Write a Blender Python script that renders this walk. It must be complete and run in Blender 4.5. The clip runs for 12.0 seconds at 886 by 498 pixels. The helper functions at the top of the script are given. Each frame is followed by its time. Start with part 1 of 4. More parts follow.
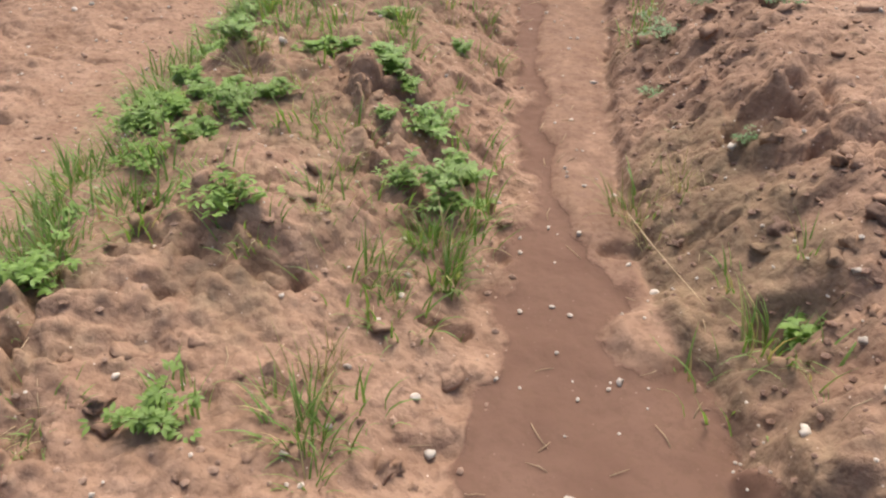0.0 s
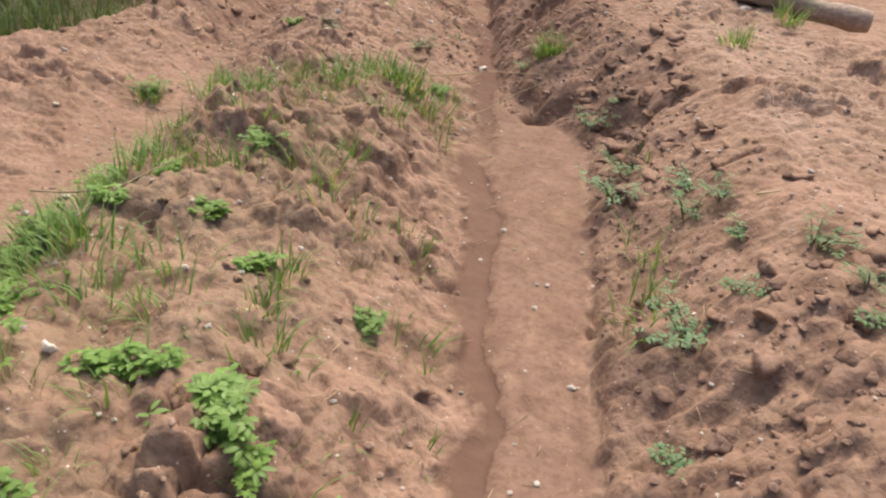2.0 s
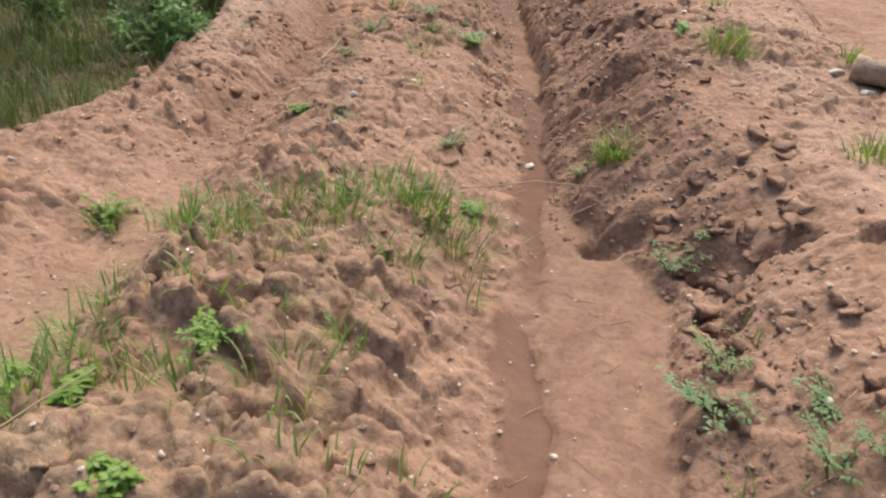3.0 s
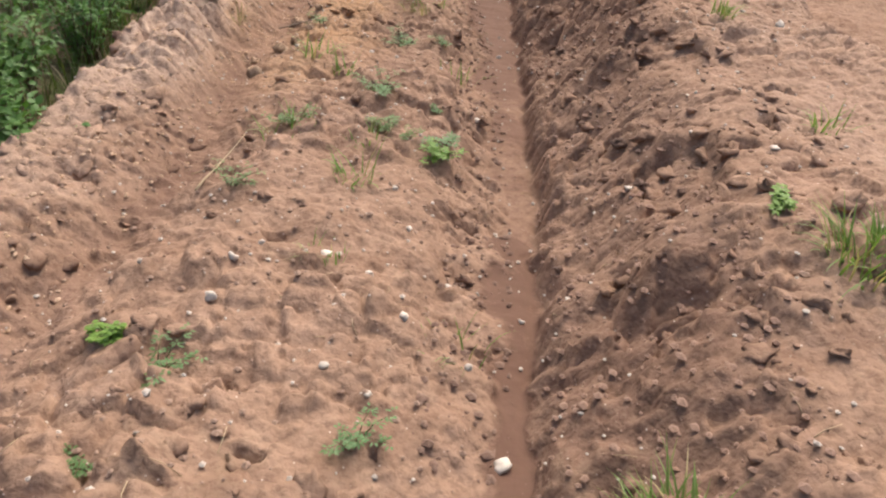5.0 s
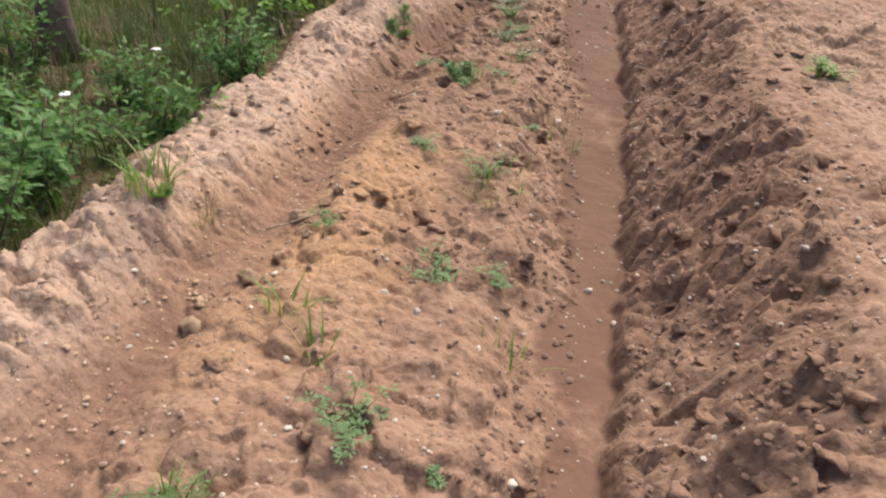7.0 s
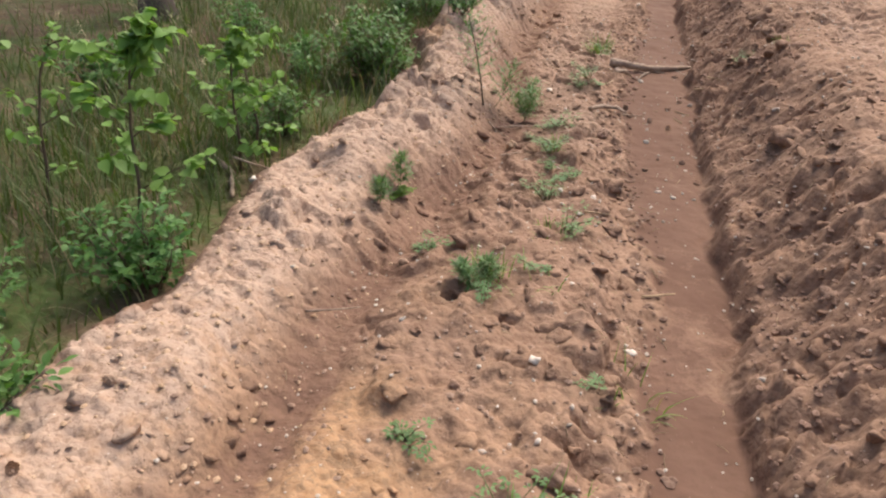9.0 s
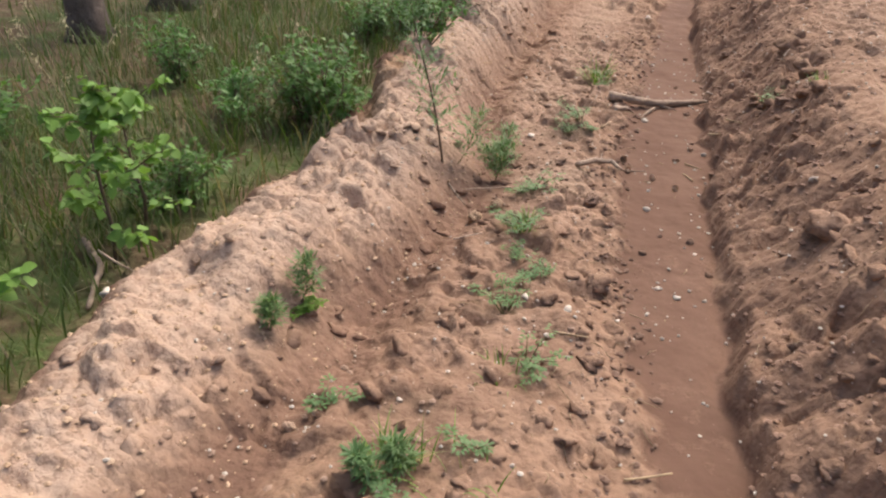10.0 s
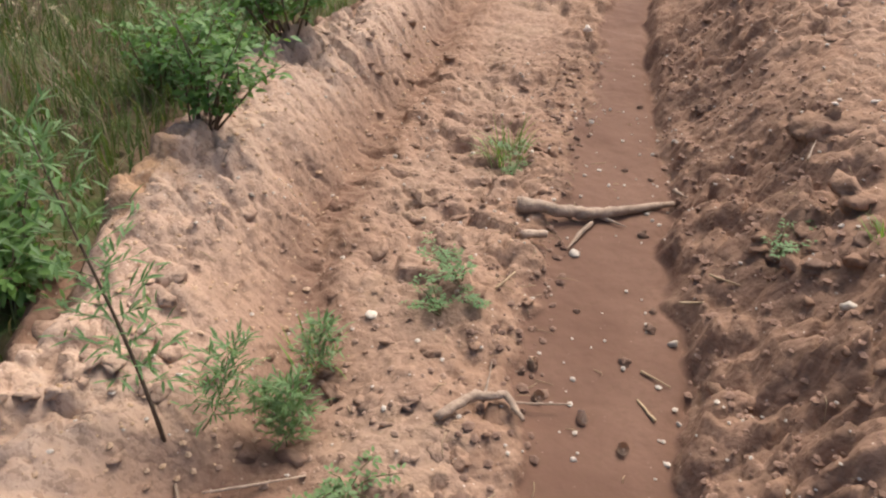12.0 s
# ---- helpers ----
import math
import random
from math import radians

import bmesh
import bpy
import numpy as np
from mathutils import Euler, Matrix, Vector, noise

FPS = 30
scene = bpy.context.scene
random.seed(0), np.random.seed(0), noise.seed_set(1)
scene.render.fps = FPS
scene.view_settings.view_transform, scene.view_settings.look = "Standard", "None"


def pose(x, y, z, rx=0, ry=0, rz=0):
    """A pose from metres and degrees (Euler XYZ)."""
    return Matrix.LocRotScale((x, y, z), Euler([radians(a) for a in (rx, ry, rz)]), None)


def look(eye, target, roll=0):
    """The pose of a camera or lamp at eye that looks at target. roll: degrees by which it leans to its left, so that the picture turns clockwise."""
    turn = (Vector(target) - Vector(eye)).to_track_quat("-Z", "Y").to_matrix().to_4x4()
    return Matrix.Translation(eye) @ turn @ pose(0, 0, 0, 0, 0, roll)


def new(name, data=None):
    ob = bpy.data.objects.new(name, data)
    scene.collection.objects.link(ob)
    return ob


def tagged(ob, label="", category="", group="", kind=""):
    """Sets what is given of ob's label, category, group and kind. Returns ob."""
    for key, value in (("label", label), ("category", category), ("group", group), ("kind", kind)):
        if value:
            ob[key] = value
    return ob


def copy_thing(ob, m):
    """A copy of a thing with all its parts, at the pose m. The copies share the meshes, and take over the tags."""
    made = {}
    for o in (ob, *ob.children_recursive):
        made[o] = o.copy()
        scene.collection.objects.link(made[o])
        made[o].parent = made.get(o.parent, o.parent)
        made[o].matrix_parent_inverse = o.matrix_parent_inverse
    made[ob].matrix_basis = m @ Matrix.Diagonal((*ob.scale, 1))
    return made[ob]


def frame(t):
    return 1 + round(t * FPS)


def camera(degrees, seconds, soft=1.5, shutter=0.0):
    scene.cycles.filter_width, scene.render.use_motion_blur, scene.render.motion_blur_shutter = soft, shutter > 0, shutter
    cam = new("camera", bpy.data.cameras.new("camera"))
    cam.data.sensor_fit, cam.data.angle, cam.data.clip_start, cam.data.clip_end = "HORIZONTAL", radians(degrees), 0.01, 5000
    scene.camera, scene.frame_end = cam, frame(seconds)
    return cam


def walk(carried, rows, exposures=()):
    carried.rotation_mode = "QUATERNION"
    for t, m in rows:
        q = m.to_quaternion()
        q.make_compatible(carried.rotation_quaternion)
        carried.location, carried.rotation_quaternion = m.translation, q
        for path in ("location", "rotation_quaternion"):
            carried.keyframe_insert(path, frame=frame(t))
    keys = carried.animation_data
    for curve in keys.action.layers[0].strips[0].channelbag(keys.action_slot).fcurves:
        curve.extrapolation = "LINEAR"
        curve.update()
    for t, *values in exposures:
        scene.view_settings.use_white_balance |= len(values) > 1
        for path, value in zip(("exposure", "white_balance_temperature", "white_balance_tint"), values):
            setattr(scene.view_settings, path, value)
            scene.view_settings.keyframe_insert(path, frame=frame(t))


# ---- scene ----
cam = camera(58.1, 12.0, soft=2.2)
EXPOSURE, KELVIN = 0.84, 6250.0
METRES, EYE, TILT, LEAN, TURN = 12.0, 1.5, -36.6, 0.0, 0.0
ROWS = [
    (0.0, 0.0, 0.0, 0.0, -0.0, 0.0, 0.0),
    (0.5, 0.0033, 0.0245, 0.0169, 0.27, -2.83, -0.34),
    (1.0, 0.0084, 0.0498, 0.0346, 2.64, -4.13, -1.83),
    (1.5, 0.0096, 0.077, 0.0578, 1.46, 1.29, -3.59),
    (2.0, 0.0134, 0.1082, 0.0813, -3.37, 4.18, -2.32),
    (2.5, 0.02, 0.1412, 0.1068, -0.05, 3.66, -1.92),
    (3.0, 0.0213, 0.1777, 0.1355, 0.29, 5.12, -2.87),
    (5.0, 0.0366, 0.3084, 0.2336, 0.79, 2.86, -4.73),
    (5.5, 0.0397, 0.3399, 0.2586, 1.87, 2.83, -5.82),
    (6.0, 0.04, 0.3718, 0.2822, 3.52, 1.96, -7.01),
    (6.5, 0.0483, 0.4044, 0.3157, 7.6, 2.03, -8.27),
    (7.0, 0.0471, 0.4358, 0.342, 9.41, 3.59, -11.58),
    (9.0, 0.0184, 0.5636, 0.4271, 12.19, 6.89, -11.84),
    (9.5, 0.0235, 0.6021, 0.4539, 13.63, 7.21, -11.86),
    (10.0, 0.0203, 0.6398, 0.4823, 13.66, 5.99, -12.12),
    (10.5, 0.018, 0.6796, 0.5106, 13.95, 5.44, -11.76),
    (11.0, 0.0126, 0.7183, 0.538, 12.93, 5.52, -11.27),
    (11.5, 0.0095, 0.7561, 0.5637, 11.38, 4.74, -10.87),
    (12.0, 0.0112, 0.7946, 0.5908, 10.88, 2.61, -10.19),
]
walk(cam, [(t, pose(0, 0, EYE, TILT, LEAN, TURN) @ pose(METRES * x, METRES * y, METRES * z, 90 + pitch, roll, yaw)) for t, x, y, z, yaw, pitch, roll in ROWS],
     exposures=[(0.0, EXPOSURE, KELVIN, 7.0), (12.0, EXPOSURE, KELVIN, 7.0)])

# ---- world and sun: bright overcast, light from high ahead ----
SUN_AZ, SUN_EL = 14.0, 58.0   # degrees clockwise from straight ahead, and above the ground
world = bpy.data.worlds.new("sky")
scene.world = world
world.use_nodes = True
wn = world.node_tree.nodes
sky = wn.new("ShaderNodeTexSky")
sky.sky_type, sky.sun_disc = "NISHITA", False
sky.sun_elevation, sky.sun_rotation = radians(SUN_EL), radians(SUN_AZ)
sky.air_density, sky.dust_density = 0.9, 7.0
wn["Background"].inputs["Strength"].default_value = 0.15
world.node_tree.links.new(sky.outputs["Color"], wn["Background"].inputs["Color"])
sun = new("sun", bpy.data.lights.new("sun", "SUN"))
sun.data.energy, sun.data.angle, sun.data.color = 1.3, radians(36), (1.0, 0.93, 0.83)
sd = Vector((math.sin(radians(SUN_AZ)) * math.cos(radians(SUN_EL)), math.cos(radians(SUN_AZ)) * math.cos(radians(SUN_EL)), math.sin(radians(SUN_EL))))
sun.matrix_world = look(sd * 50, (0, 0, 0))


# ---- materials ----
def nodes_of(name):
    m = bpy.data.materials.new(name)
    m.use_nodes = True
    nt = m.node_tree
    return m, nt, nt.nodes["Principled BSDF"], nt.links.new


def tex_noise(nt, vec, scale, detail=5.0, rough=0.6):
    n = nt.nodes.new("ShaderNodeTexNoise")
    n.inputs["Scale"].default_value, n.inputs["Detail"].default_value, n.inputs["Roughness"].default_value = scale, detail, rough
    nt.links.new(vec, n.inputs["Vector"])
    return n.outputs["Fac"]


def ramp(nt, fac, lo, hi, a=(0, 0, 0), b=(1, 1, 1)):
    r = nt.nodes.new("ShaderNodeValToRGB")
    r.color_ramp.elements[0].position, r.color_ramp.elements[1].position = lo, hi
    r.color_ramp.elements[0].color, r.color_ramp.elements[1].color = (*a, 1), (*b, 1)
    nt.links.new(fac, r.inputs["Fac"])
    return r.outputs["Color"]


def mix(nt, fac, a, b, how="MIX"):
    n = nt.nodes.new("ShaderNodeMix")
    n.data_type, n.blend_type = "RGBA", how
    for key, v in ((0, fac), (6, a), (7, b)):
        if isinstance(v, (int, float)):
            n.inputs[key].default_value = v
        elif isinstance(v, tuple):
            n.inputs[key].default_value = (*v, 1)
        else:
            nt.links.new(v, n.inputs[key])
    return n.outputs[2]


def bump(nt, height, strength, dist, under=None):
    n = nt.nodes.new("ShaderNodeBump")
    n.inputs["Strength"].default_value, n.inputs["Distance"].default_value = strength, dist
    nt.links.new(height, n.inputs["Height"])
    if under is not None:
        nt.links.new(under, n.inputs["Normal"])
    return n.outputs["Normal"]


def calc(nt, op, a, b):
    n = nt.nodes.new("ShaderNodeMath")
    n.operation = op
    n.use_clamp = op != "SUBTRACT"
    for i, v in enumerate((a, b)):
        if isinstance(v, (int, float)):
            n.inputs[i].default_value = v
        else:
            nt.links.new(v, n.inputs[i])
    return n.outputs[0]


SOIL, MOIST_SHADED, PALE, ORANGE = (0.298, 0.186, 0.127), (0.155, 0.091, 0.061), (0.40, 0.285, 0.212), (0.36, 0.205, 0.105)


def soil_material():
    m, nt, p, link = nodes_of("bare_earth")
    pos = nt.nodes.new("ShaderNodeNewGeometry").outputs["Position"]

    def mask(name):
        a = nt.nodes.new("ShaderNodeAttribute")
        a.attribute_name = name
        return a.outputs["Fac"]
    big = tex_noise(nt, pos, 2.3, 4)
    mid = tex_noise(nt, pos, 14, 6, 0.65)
    fine = tex_noise(nt, pos, 40, 4, 0.6)
    damp = tex_noise(nt, pos, 5.5, 5, 0.6)
    col = mix(nt, ramp(nt, big, 0.3, 0.7), SOIL, (0.225, 0.137, 0.090))
    col = mix(nt, calc(nt, "MULTIPLY", ramp(nt, mid, 0.45, 0.75), 0.55), col, (0.385, 0.25, 0.178))
    col = mix(nt, calc(nt, "MULTIPLY", ramp(nt, damp, 0.46, 0.66), 0.7), col, (0.205, 0.120, 0.079))

    def ragged(name, sharp=0.35):
        s = nt.nodes.new("ShaderNodeMath")
        s.operation = "ADD"
        link(mask(name), s.inputs[0])
        off = nt.nodes.new("ShaderNodeMath")
        off.operation = "MULTIPLY_ADD"
        link(mid, off.inputs[0])
        off.inputs[1].default_value, off.inputs[2].default_value = 1.1, -0.55
        link(off.outputs[0], s.inputs[1])
        return ramp(nt, s.outputs[0], 0.5 - sharp, 0.5 + sharp)
    col = mix(nt, ragged("pale"), col, mix(nt, ramp(nt, mid, 0.35, 0.7), PALE, (0.36, 0.235, 0.165)))
    col = mix(nt, ragged("orange"), col, mix(nt, ramp(nt, fine, 0.35, 0.7), ORANGE, (0.39, 0.25, 0.145)))
    # dark mask: moist earth, and shade painted along the wood's edge
    col = mix(nt, ragged("dark"), col, mix(nt, ramp(nt, mid, 0.35, 0.75), MOIST_SHADED, (0.25, 0.148, 0.103)))
    col = mix(nt, calc(nt, "MULTIPLY", ragged("film", 0.4), 0.8), col, mix(nt, ramp(nt, fine, 0.35, 0.7), (0.185, 0.142, 0.078), (0.26, 0.195, 0.115)))
    wet = ragged("wet", 0.22)
    col = mix(nt, wet, col, mix(nt, ramp(nt, big, 0.35, 0.65), (0.122, 0.067, 0.046), (0.160, 0.092, 0.064)))
    # leaf litter and green patches, darkened to carry the trees' shade
    leaf = mix(nt, ramp(nt, mid, 0.35, 0.65), (0.085, 0.058, 0.035), (0.165, 0.12, 0.07))
    leaf = mix(nt, ramp(nt, big, 0.42, 0.62), leaf, (0.075, 0.10, 0.033))
    col = mix(nt, ragged("litter", 0.25), col, leaf)
    # scattered grit, light and dark
    vor = nt.nodes.new("ShaderNodeTexVoronoi")
    vor.inputs["Scale"].default_value = 60
    link(pos, vor.inputs["Vector"])
    grit = ramp(nt, vor.outputs["Distance"], 0.10, 0.20, (1, 1, 1), (0, 0, 0))
    pick = ramp(nt, vor.outputs["Color"], 0.80, 0.84)
    dry = calc(nt, "SUBTRACT", 1.0, calc(nt, "MAXIMUM", calc(nt, "MULTIPLY", wet, 0.8), calc(nt, "MULTIPLY", mask("firm"), 0.6)))
    col = mix(nt, calc(nt, "MULTIPLY", calc(nt, "MULTIPLY", grit, pick), dry), col, (0.62, 0.50, 0.40))
    col = mix(nt, calc(nt, "MULTIPLY", ramp(nt, fine, 0.55, 0.30), 0.35), col, (0.12, 0.07, 0.045))
    link(col, p.inputs["Base Color"])
    link(ramp(nt, wet, 0, 1, (0.95,) * 3, (0.85,) * 3), p.inputs["Roughness"])
    p.inputs["Specular IOR Level"].default_value = 0.08
    rough_h = calc(nt, "MULTIPLY", fine, dry)
    cell = nt.nodes.new("ShaderNodeTexVoronoi")
    cell.inputs["Scale"].default_value = 26
    warp = nt.nodes.new("ShaderNodeVectorMath")
    warp.operation = "MULTIPLY_ADD"
    shake = nt.nodes.new("ShaderNodeTexNoise")
    shake.inputs["Scale"].default_value = 22
    link(pos, shake.inputs["Vector"])
    link(shake.outputs["Color"], warp.inputs[0])
    warp.inputs[1].default_value = (0.05, 0.05, 0.05)
    link(pos, warp.inputs[2])
    link(warp.outputs[0], cell.inputs["Vector"])
    crumb = calc(nt, "MULTIPLY", calc(nt, "SUBTRACT", 0.9, cell.outputs["Distance"]), dry)
    plate = nt.nodes.new("ShaderNodeTexVoronoi")
    plate.feature = "DISTANCE_TO_EDGE"
    plate.inputs["Scale"].default_value = 11
    link(warp.outputs[0], plate.inputs["Vector"])
    crack = calc(nt, "MULTIPLY", calc(nt, "MULTIPLY", ramp(nt, plate.outputs["Distance"], 0.0, 0.07, (1, 1, 1), (0, 0, 0)), ramp(nt, big, 0.42, 0.58)), ragged("pale"))
    rough_h = calc(nt, "SUBTRACT", rough_h, crack)
    link(bump(nt, rough_h, 0.22, 0.012, bump(nt, crumb, 0.36, 0.020, bump(nt, calc(nt, "MULTIPLY", mid, dry), 0.38, 0.028))), p.inputs["Normal"])
    return m


def plain(name, a, b, scale=40.0, rough=0.85, relief=0.3, spread=0.0, dist=0.004):
    """Two colours mottled, with grain; spread: how far one object differs from the next."""
    m, nt, p, link = nodes_of(name)
    vec = nt.nodes.new("ShaderNodeTexCoord").outputs["Object"]
    f = tex_noise(nt, vec, scale, 5)
    col = mix(nt, ramp(nt, f, 0.3, 0.7), a, b)
    if spread:
        r = nt.nodes.new("ShaderNodeObjectInfo").outputs["Random"]
        col = mix(nt, ramp(nt, r, 0, 1), col, mix(nt, 1.0, col, (1 - spread,) * 3, "MULTIPLY"))
    link(col, p.inputs["Base Color"])
    p.inputs["Roughness"].default_value = rough
    p.inputs["Specular IOR Level"].default_value = 0.3
    link(bump(nt, f, relief, dist), p.inputs["Normal"])
    return m


def foliage(name, a, b, dry=None, through_light=0.35):
    """Leaf or blade: varies from piece to piece, lets some light through."""
    m, nt, p, link = nodes_of(name)
    g = nt.nodes.new("ShaderNodeNewGeometry")
    isl = g.outputs["Random Per Island"]
    rnd = nt.nodes.new("ShaderNodeObjectInfo").outputs["Random"]
    col = mix(nt, ramp(nt, isl, 0.0, 1.0), a, b)
    col = mix(nt, calc(nt, "MULTIPLY", rnd, 0.35), col, (0.13, 0.17, 0.04))
    if dry:
        col = mix(nt, ramp(nt, isl, 0.80, 0.86), col, dry)
    col = mix(nt, calc(nt, "MULTIPLY", tex_noise(nt, g.outputs["Position"], 60, 3), 0.35), col, mix(nt, 1.0, col, (0.55, 0.6, 0.5), "MULTIPLY"))
    link(col, p.inputs["Base Color"])
    p.inputs["Roughness"].default_value, p.inputs["Specular IOR Level"].default_value = 0.5, 0.35
    t = nt.nodes.new("ShaderNodeBsdfTranslucent")
    link(mix(nt, 1.0, col, (1.2, 1.3, 0.7), "MULTIPLY"), t.inputs["Color"])
    s = nt.nodes.new("ShaderNodeMixShader")
    s.inputs[0].default_value = through_light
    link(p.outputs[0], s.inputs[1])
    link(t.outputs[0], s.inputs[2])
    link(s.outputs[0], nt.nodes["Material Output"].inputs["Surface"])
    return m


EARTH = soil_material()
CLOD = plain("dry_clod", (0.34, 0.212, 0.146), (0.42, 0.28, 0.20), 18, 0.95, 0.8, 0.35, 0.01)
CLOD_DARK = plain("moist_clod", (0.20, 0.118, 0.082), (0.30, 0.185, 0.13), 18, 0.9, 0.8, 0.35, 0.01)
CLOD_PALE = plain("ochre_clod", (0.42, 0.27, 0.155), (0.46, 0.32, 0.22), 18, 0.95, 0.8, 0.25, 0.01)
PEBBLE = plain("pale_stone", (0.74, 0.65, 0.54), (0.60, 0.49, 0.39), 25, 0.7, 0.2, 0.45)
FLINT = plain("grey_stone", (0.33, 0.27, 0.22), (0.45, 0.38, 0.31), 45, 0.7, 0.2, 0.4)
GRASS = foliage("grass_blade", (0.13, 0.22, 0.045), (0.22, 0.31, 0.08), (0.38, 0.30, 0.15))
GRASS_DRY = foliage("straw_blade", (0.34, 0.27, 0.14), (0.24, 0.21, 0.085), (0.12, 0.16, 0.04))
# wood grass: the pines' shade is put into these dark blade colours
GRASS_WOOD_SHADED = foliage("woodland_grass", (0.055, 0.095, 0.022), (0.11, 0.12, 0.042), (0.22, 0.17, 0.10))
WEED = foliage("weed_leaf", (0.15, 0.255, 0.04), (0.24, 0.36, 0.075))
WEED_GREY = foliage("feathery_leaf", (0.10, 0.19, 0.065), (0.17, 0.26, 0.11))
SHRUB = foliage("shrub_leaf", (0.07, 0.165, 0.036), (0.135, 0.25, 0.06))
BIRCH = foliage("birch_leaf", (0.15, 0.29, 0.05), (0.26, 0.40, 0.09))
NEEDLES = foliage("pine_needles", (0.03, 0.06, 0.02), (0.06, 0.09, 0.03), None, 0.15)
STEM = plain("green_stem", (0.12, 0.14, 0.05), (0.17, 0.12, 0.07), 30)
TWIG = plain("dark_twig", (0.085, 0.055, 0.035), (0.15, 0.105, 0.07), 30, 0.85, 0.5)
WOOD = plain("dead_wood", (0.46, 0.34, 0.25), (0.27, 0.19, 0.135), 32, 0.9, 1.0, 0.3, 0.012)
STRAW = plain("dry_straw", (0.50, 0.38, 0.22), (0.36, 0.25, 0.15), 25, 0.8, 0.2, 0.35)
CONE = plain("pine_cone_scale", (0.30, 0.19, 0.125), (0.42, 0.29, 0.20), 60, 0.8, 0.5)
PETAL = plain("white_petal", (0.80, 0.80, 0.78), (0.74, 0.74, 0.72), 30, 0.6)
DISC = plain("yellow_disc", (0.65, 0.42, 0.03), (0.5, 0.3, 0.02), 90, 0.7)
BARK = plain("pine_bark", (0.075, 0.055, 0.045), (0.17, 0.125, 0.10), 9, 0.95, 1.0, 0.0, 0.03)
PANICLE = plain("seed_head", (0.48, 0.40, 0.25), (0.36, 0.31, 0.16), 30)


# ---- noise on arrays ----
def rnd2(ix, iy, seed):
    n = (ix.astype(np.int64) * 374761393 + iy.astype(np.int64) * 668265263 + seed * 974634777) & 0xFFFFFFFF
    n = ((n ^ (n >> 13)) * 1274126177) & 0xFFFFFFFF
    n = ((n ^ (n >> 16)) * 2246822519) & 0xFFFFFFFF
    return ((n ^ (n >> 15)) & 0xFFFFFF) / float(0x1000000)


def vnoise(x, y, seed):
    ix, iy = np.floor(x), np.floor(y)
    fx, fy = x - ix, y - iy
    fx, fy = fx * fx * fx * (fx * (fx * 6 - 15) + 10), fy * fy * fy * (fy * (fy * 6 - 15) + 10)
    a, b, c, d = (rnd2(ix + i, iy + j, seed) for i, j in ((0, 0), (1, 0), (0, 1), (1, 1)))
    return (a + (b - a) * fx) * (1 - fy) + (c + (d - c) * fx) * fy - 0.5


def fbm(x, y, octaves, seed):
    z, amp = 0.0 * x, 1.0
    for k in range(octaves):
        z = z + amp * vnoise(x, y, seed + k)
        x, y, amp = x * 1.93 + 3.1 + 0.4 * y, y * 1.93 - 0.4 * x + 7.7, amp * 0.52
    return z


def lumps(x, y, seed):
    """Broken clods: tilted, uneven plates with narrow sunk seams."""
    ix, iy = np.floor(x), np.floor(y)
    f1, f2, top = np.full_like(x, 9.0), np.full_like(x, 9.0), np.zeros_like(x)
    for i in (-1, 0, 1):
        for j in (-1, 0, 1):
            cx, cy = ix + i, iy + j
            r1, r2 = rnd2(cx, cy, seed), rnd2(cx, cy, seed + 1)
            ox, oy = x - cx - 0.1 - 0.8 * r1, y - cy - 0.1 - 0.8 * r2
            d = np.hypot(ox, oy)
            near = d < f1
            f2 = np.where(near, f1, np.minimum(f2, d))
            r3, r4 = (r1 * 37.7) % 1.0 - 0.5, (r2 * 53.3) % 1.0 - 0.5
            top = np.where(near, 0.9 * ((r1 * 91.1 + r2 * 17.3) % 1.0) - 0.3 + 2.2 * (r3 * ox + r4 * oy), top)
            f1 = np.where(near, d, f1)
    e = np.clip((f2 - f1) / 0.14, 0, 1)
    e = e * (2 - e)
    return e * (top + 0.22) - 0.22 - 0.25 * f1 * f1


def ease(a, b, x):
    t = np.clip((x - a) / (b - a), 0, 1)
    return t * t * (3 - 2 * t)


def line(*knots):
    ys, xs = np.array(knots[0::2], float), np.array(knots[1::2], float)

    def at(y):
        return (np.interp(y - 0.25, ys, xs) + np.interp(y, ys, xs) + np.interp(y + 0.25, ys, xs)) / 3
    return at


# ---- plan of the track: x of each line, for y along the walk ----
WOOD_EDGE = line(-3, -6.00, 2, -4.80, 4.3, -3.40, 5.2, -2.80, 5.8, -2.10, 6.3, -1.62, 6.9, -1.42, 7.8, -1.41, 8.4, -1.29, 9.1, -1.41, 9.9, -1.49, 10.6, -1.37, 11.4, -1.61, 12.2, -1.55, 13, -1.33, 13.8, -1.53, 14.5, -1.75, 16, -1.55, 22, -2.00, 60, -3.00)
DITCH = line(-3.00, -1.90, 1.00, -1.70, 2.21, -1.60, 3.21, -1.42, 4.21, -1.20, 5.21, -0.97, 6.21, -0.86, 7.21, -0.72, 8.51, -0.72, 9.51, -0.72, 10.81, -0.77, 12.01, -0.68, 13.31, -0.64, 14.21, -0.91, 16.01, -1.00, 60.00, -2.00)
RUT_L = line(-3.00, 0.00, 0.80, -0.02, 1.51, 0.10, 2.01, 0.22, 2.93, 0.27, 4.02, 0.35, 5.00, 0.45, 6.57, 0.55, 8.36, 0.53, 9.77, 0.44, 10.54, 0.34, 11.85, 0.24, 12.77, 0.07, 13.25, -0.06, 14.11, -0.08, 15.22, -0.11, 16.73, -0.13, 60.00, -1.00)
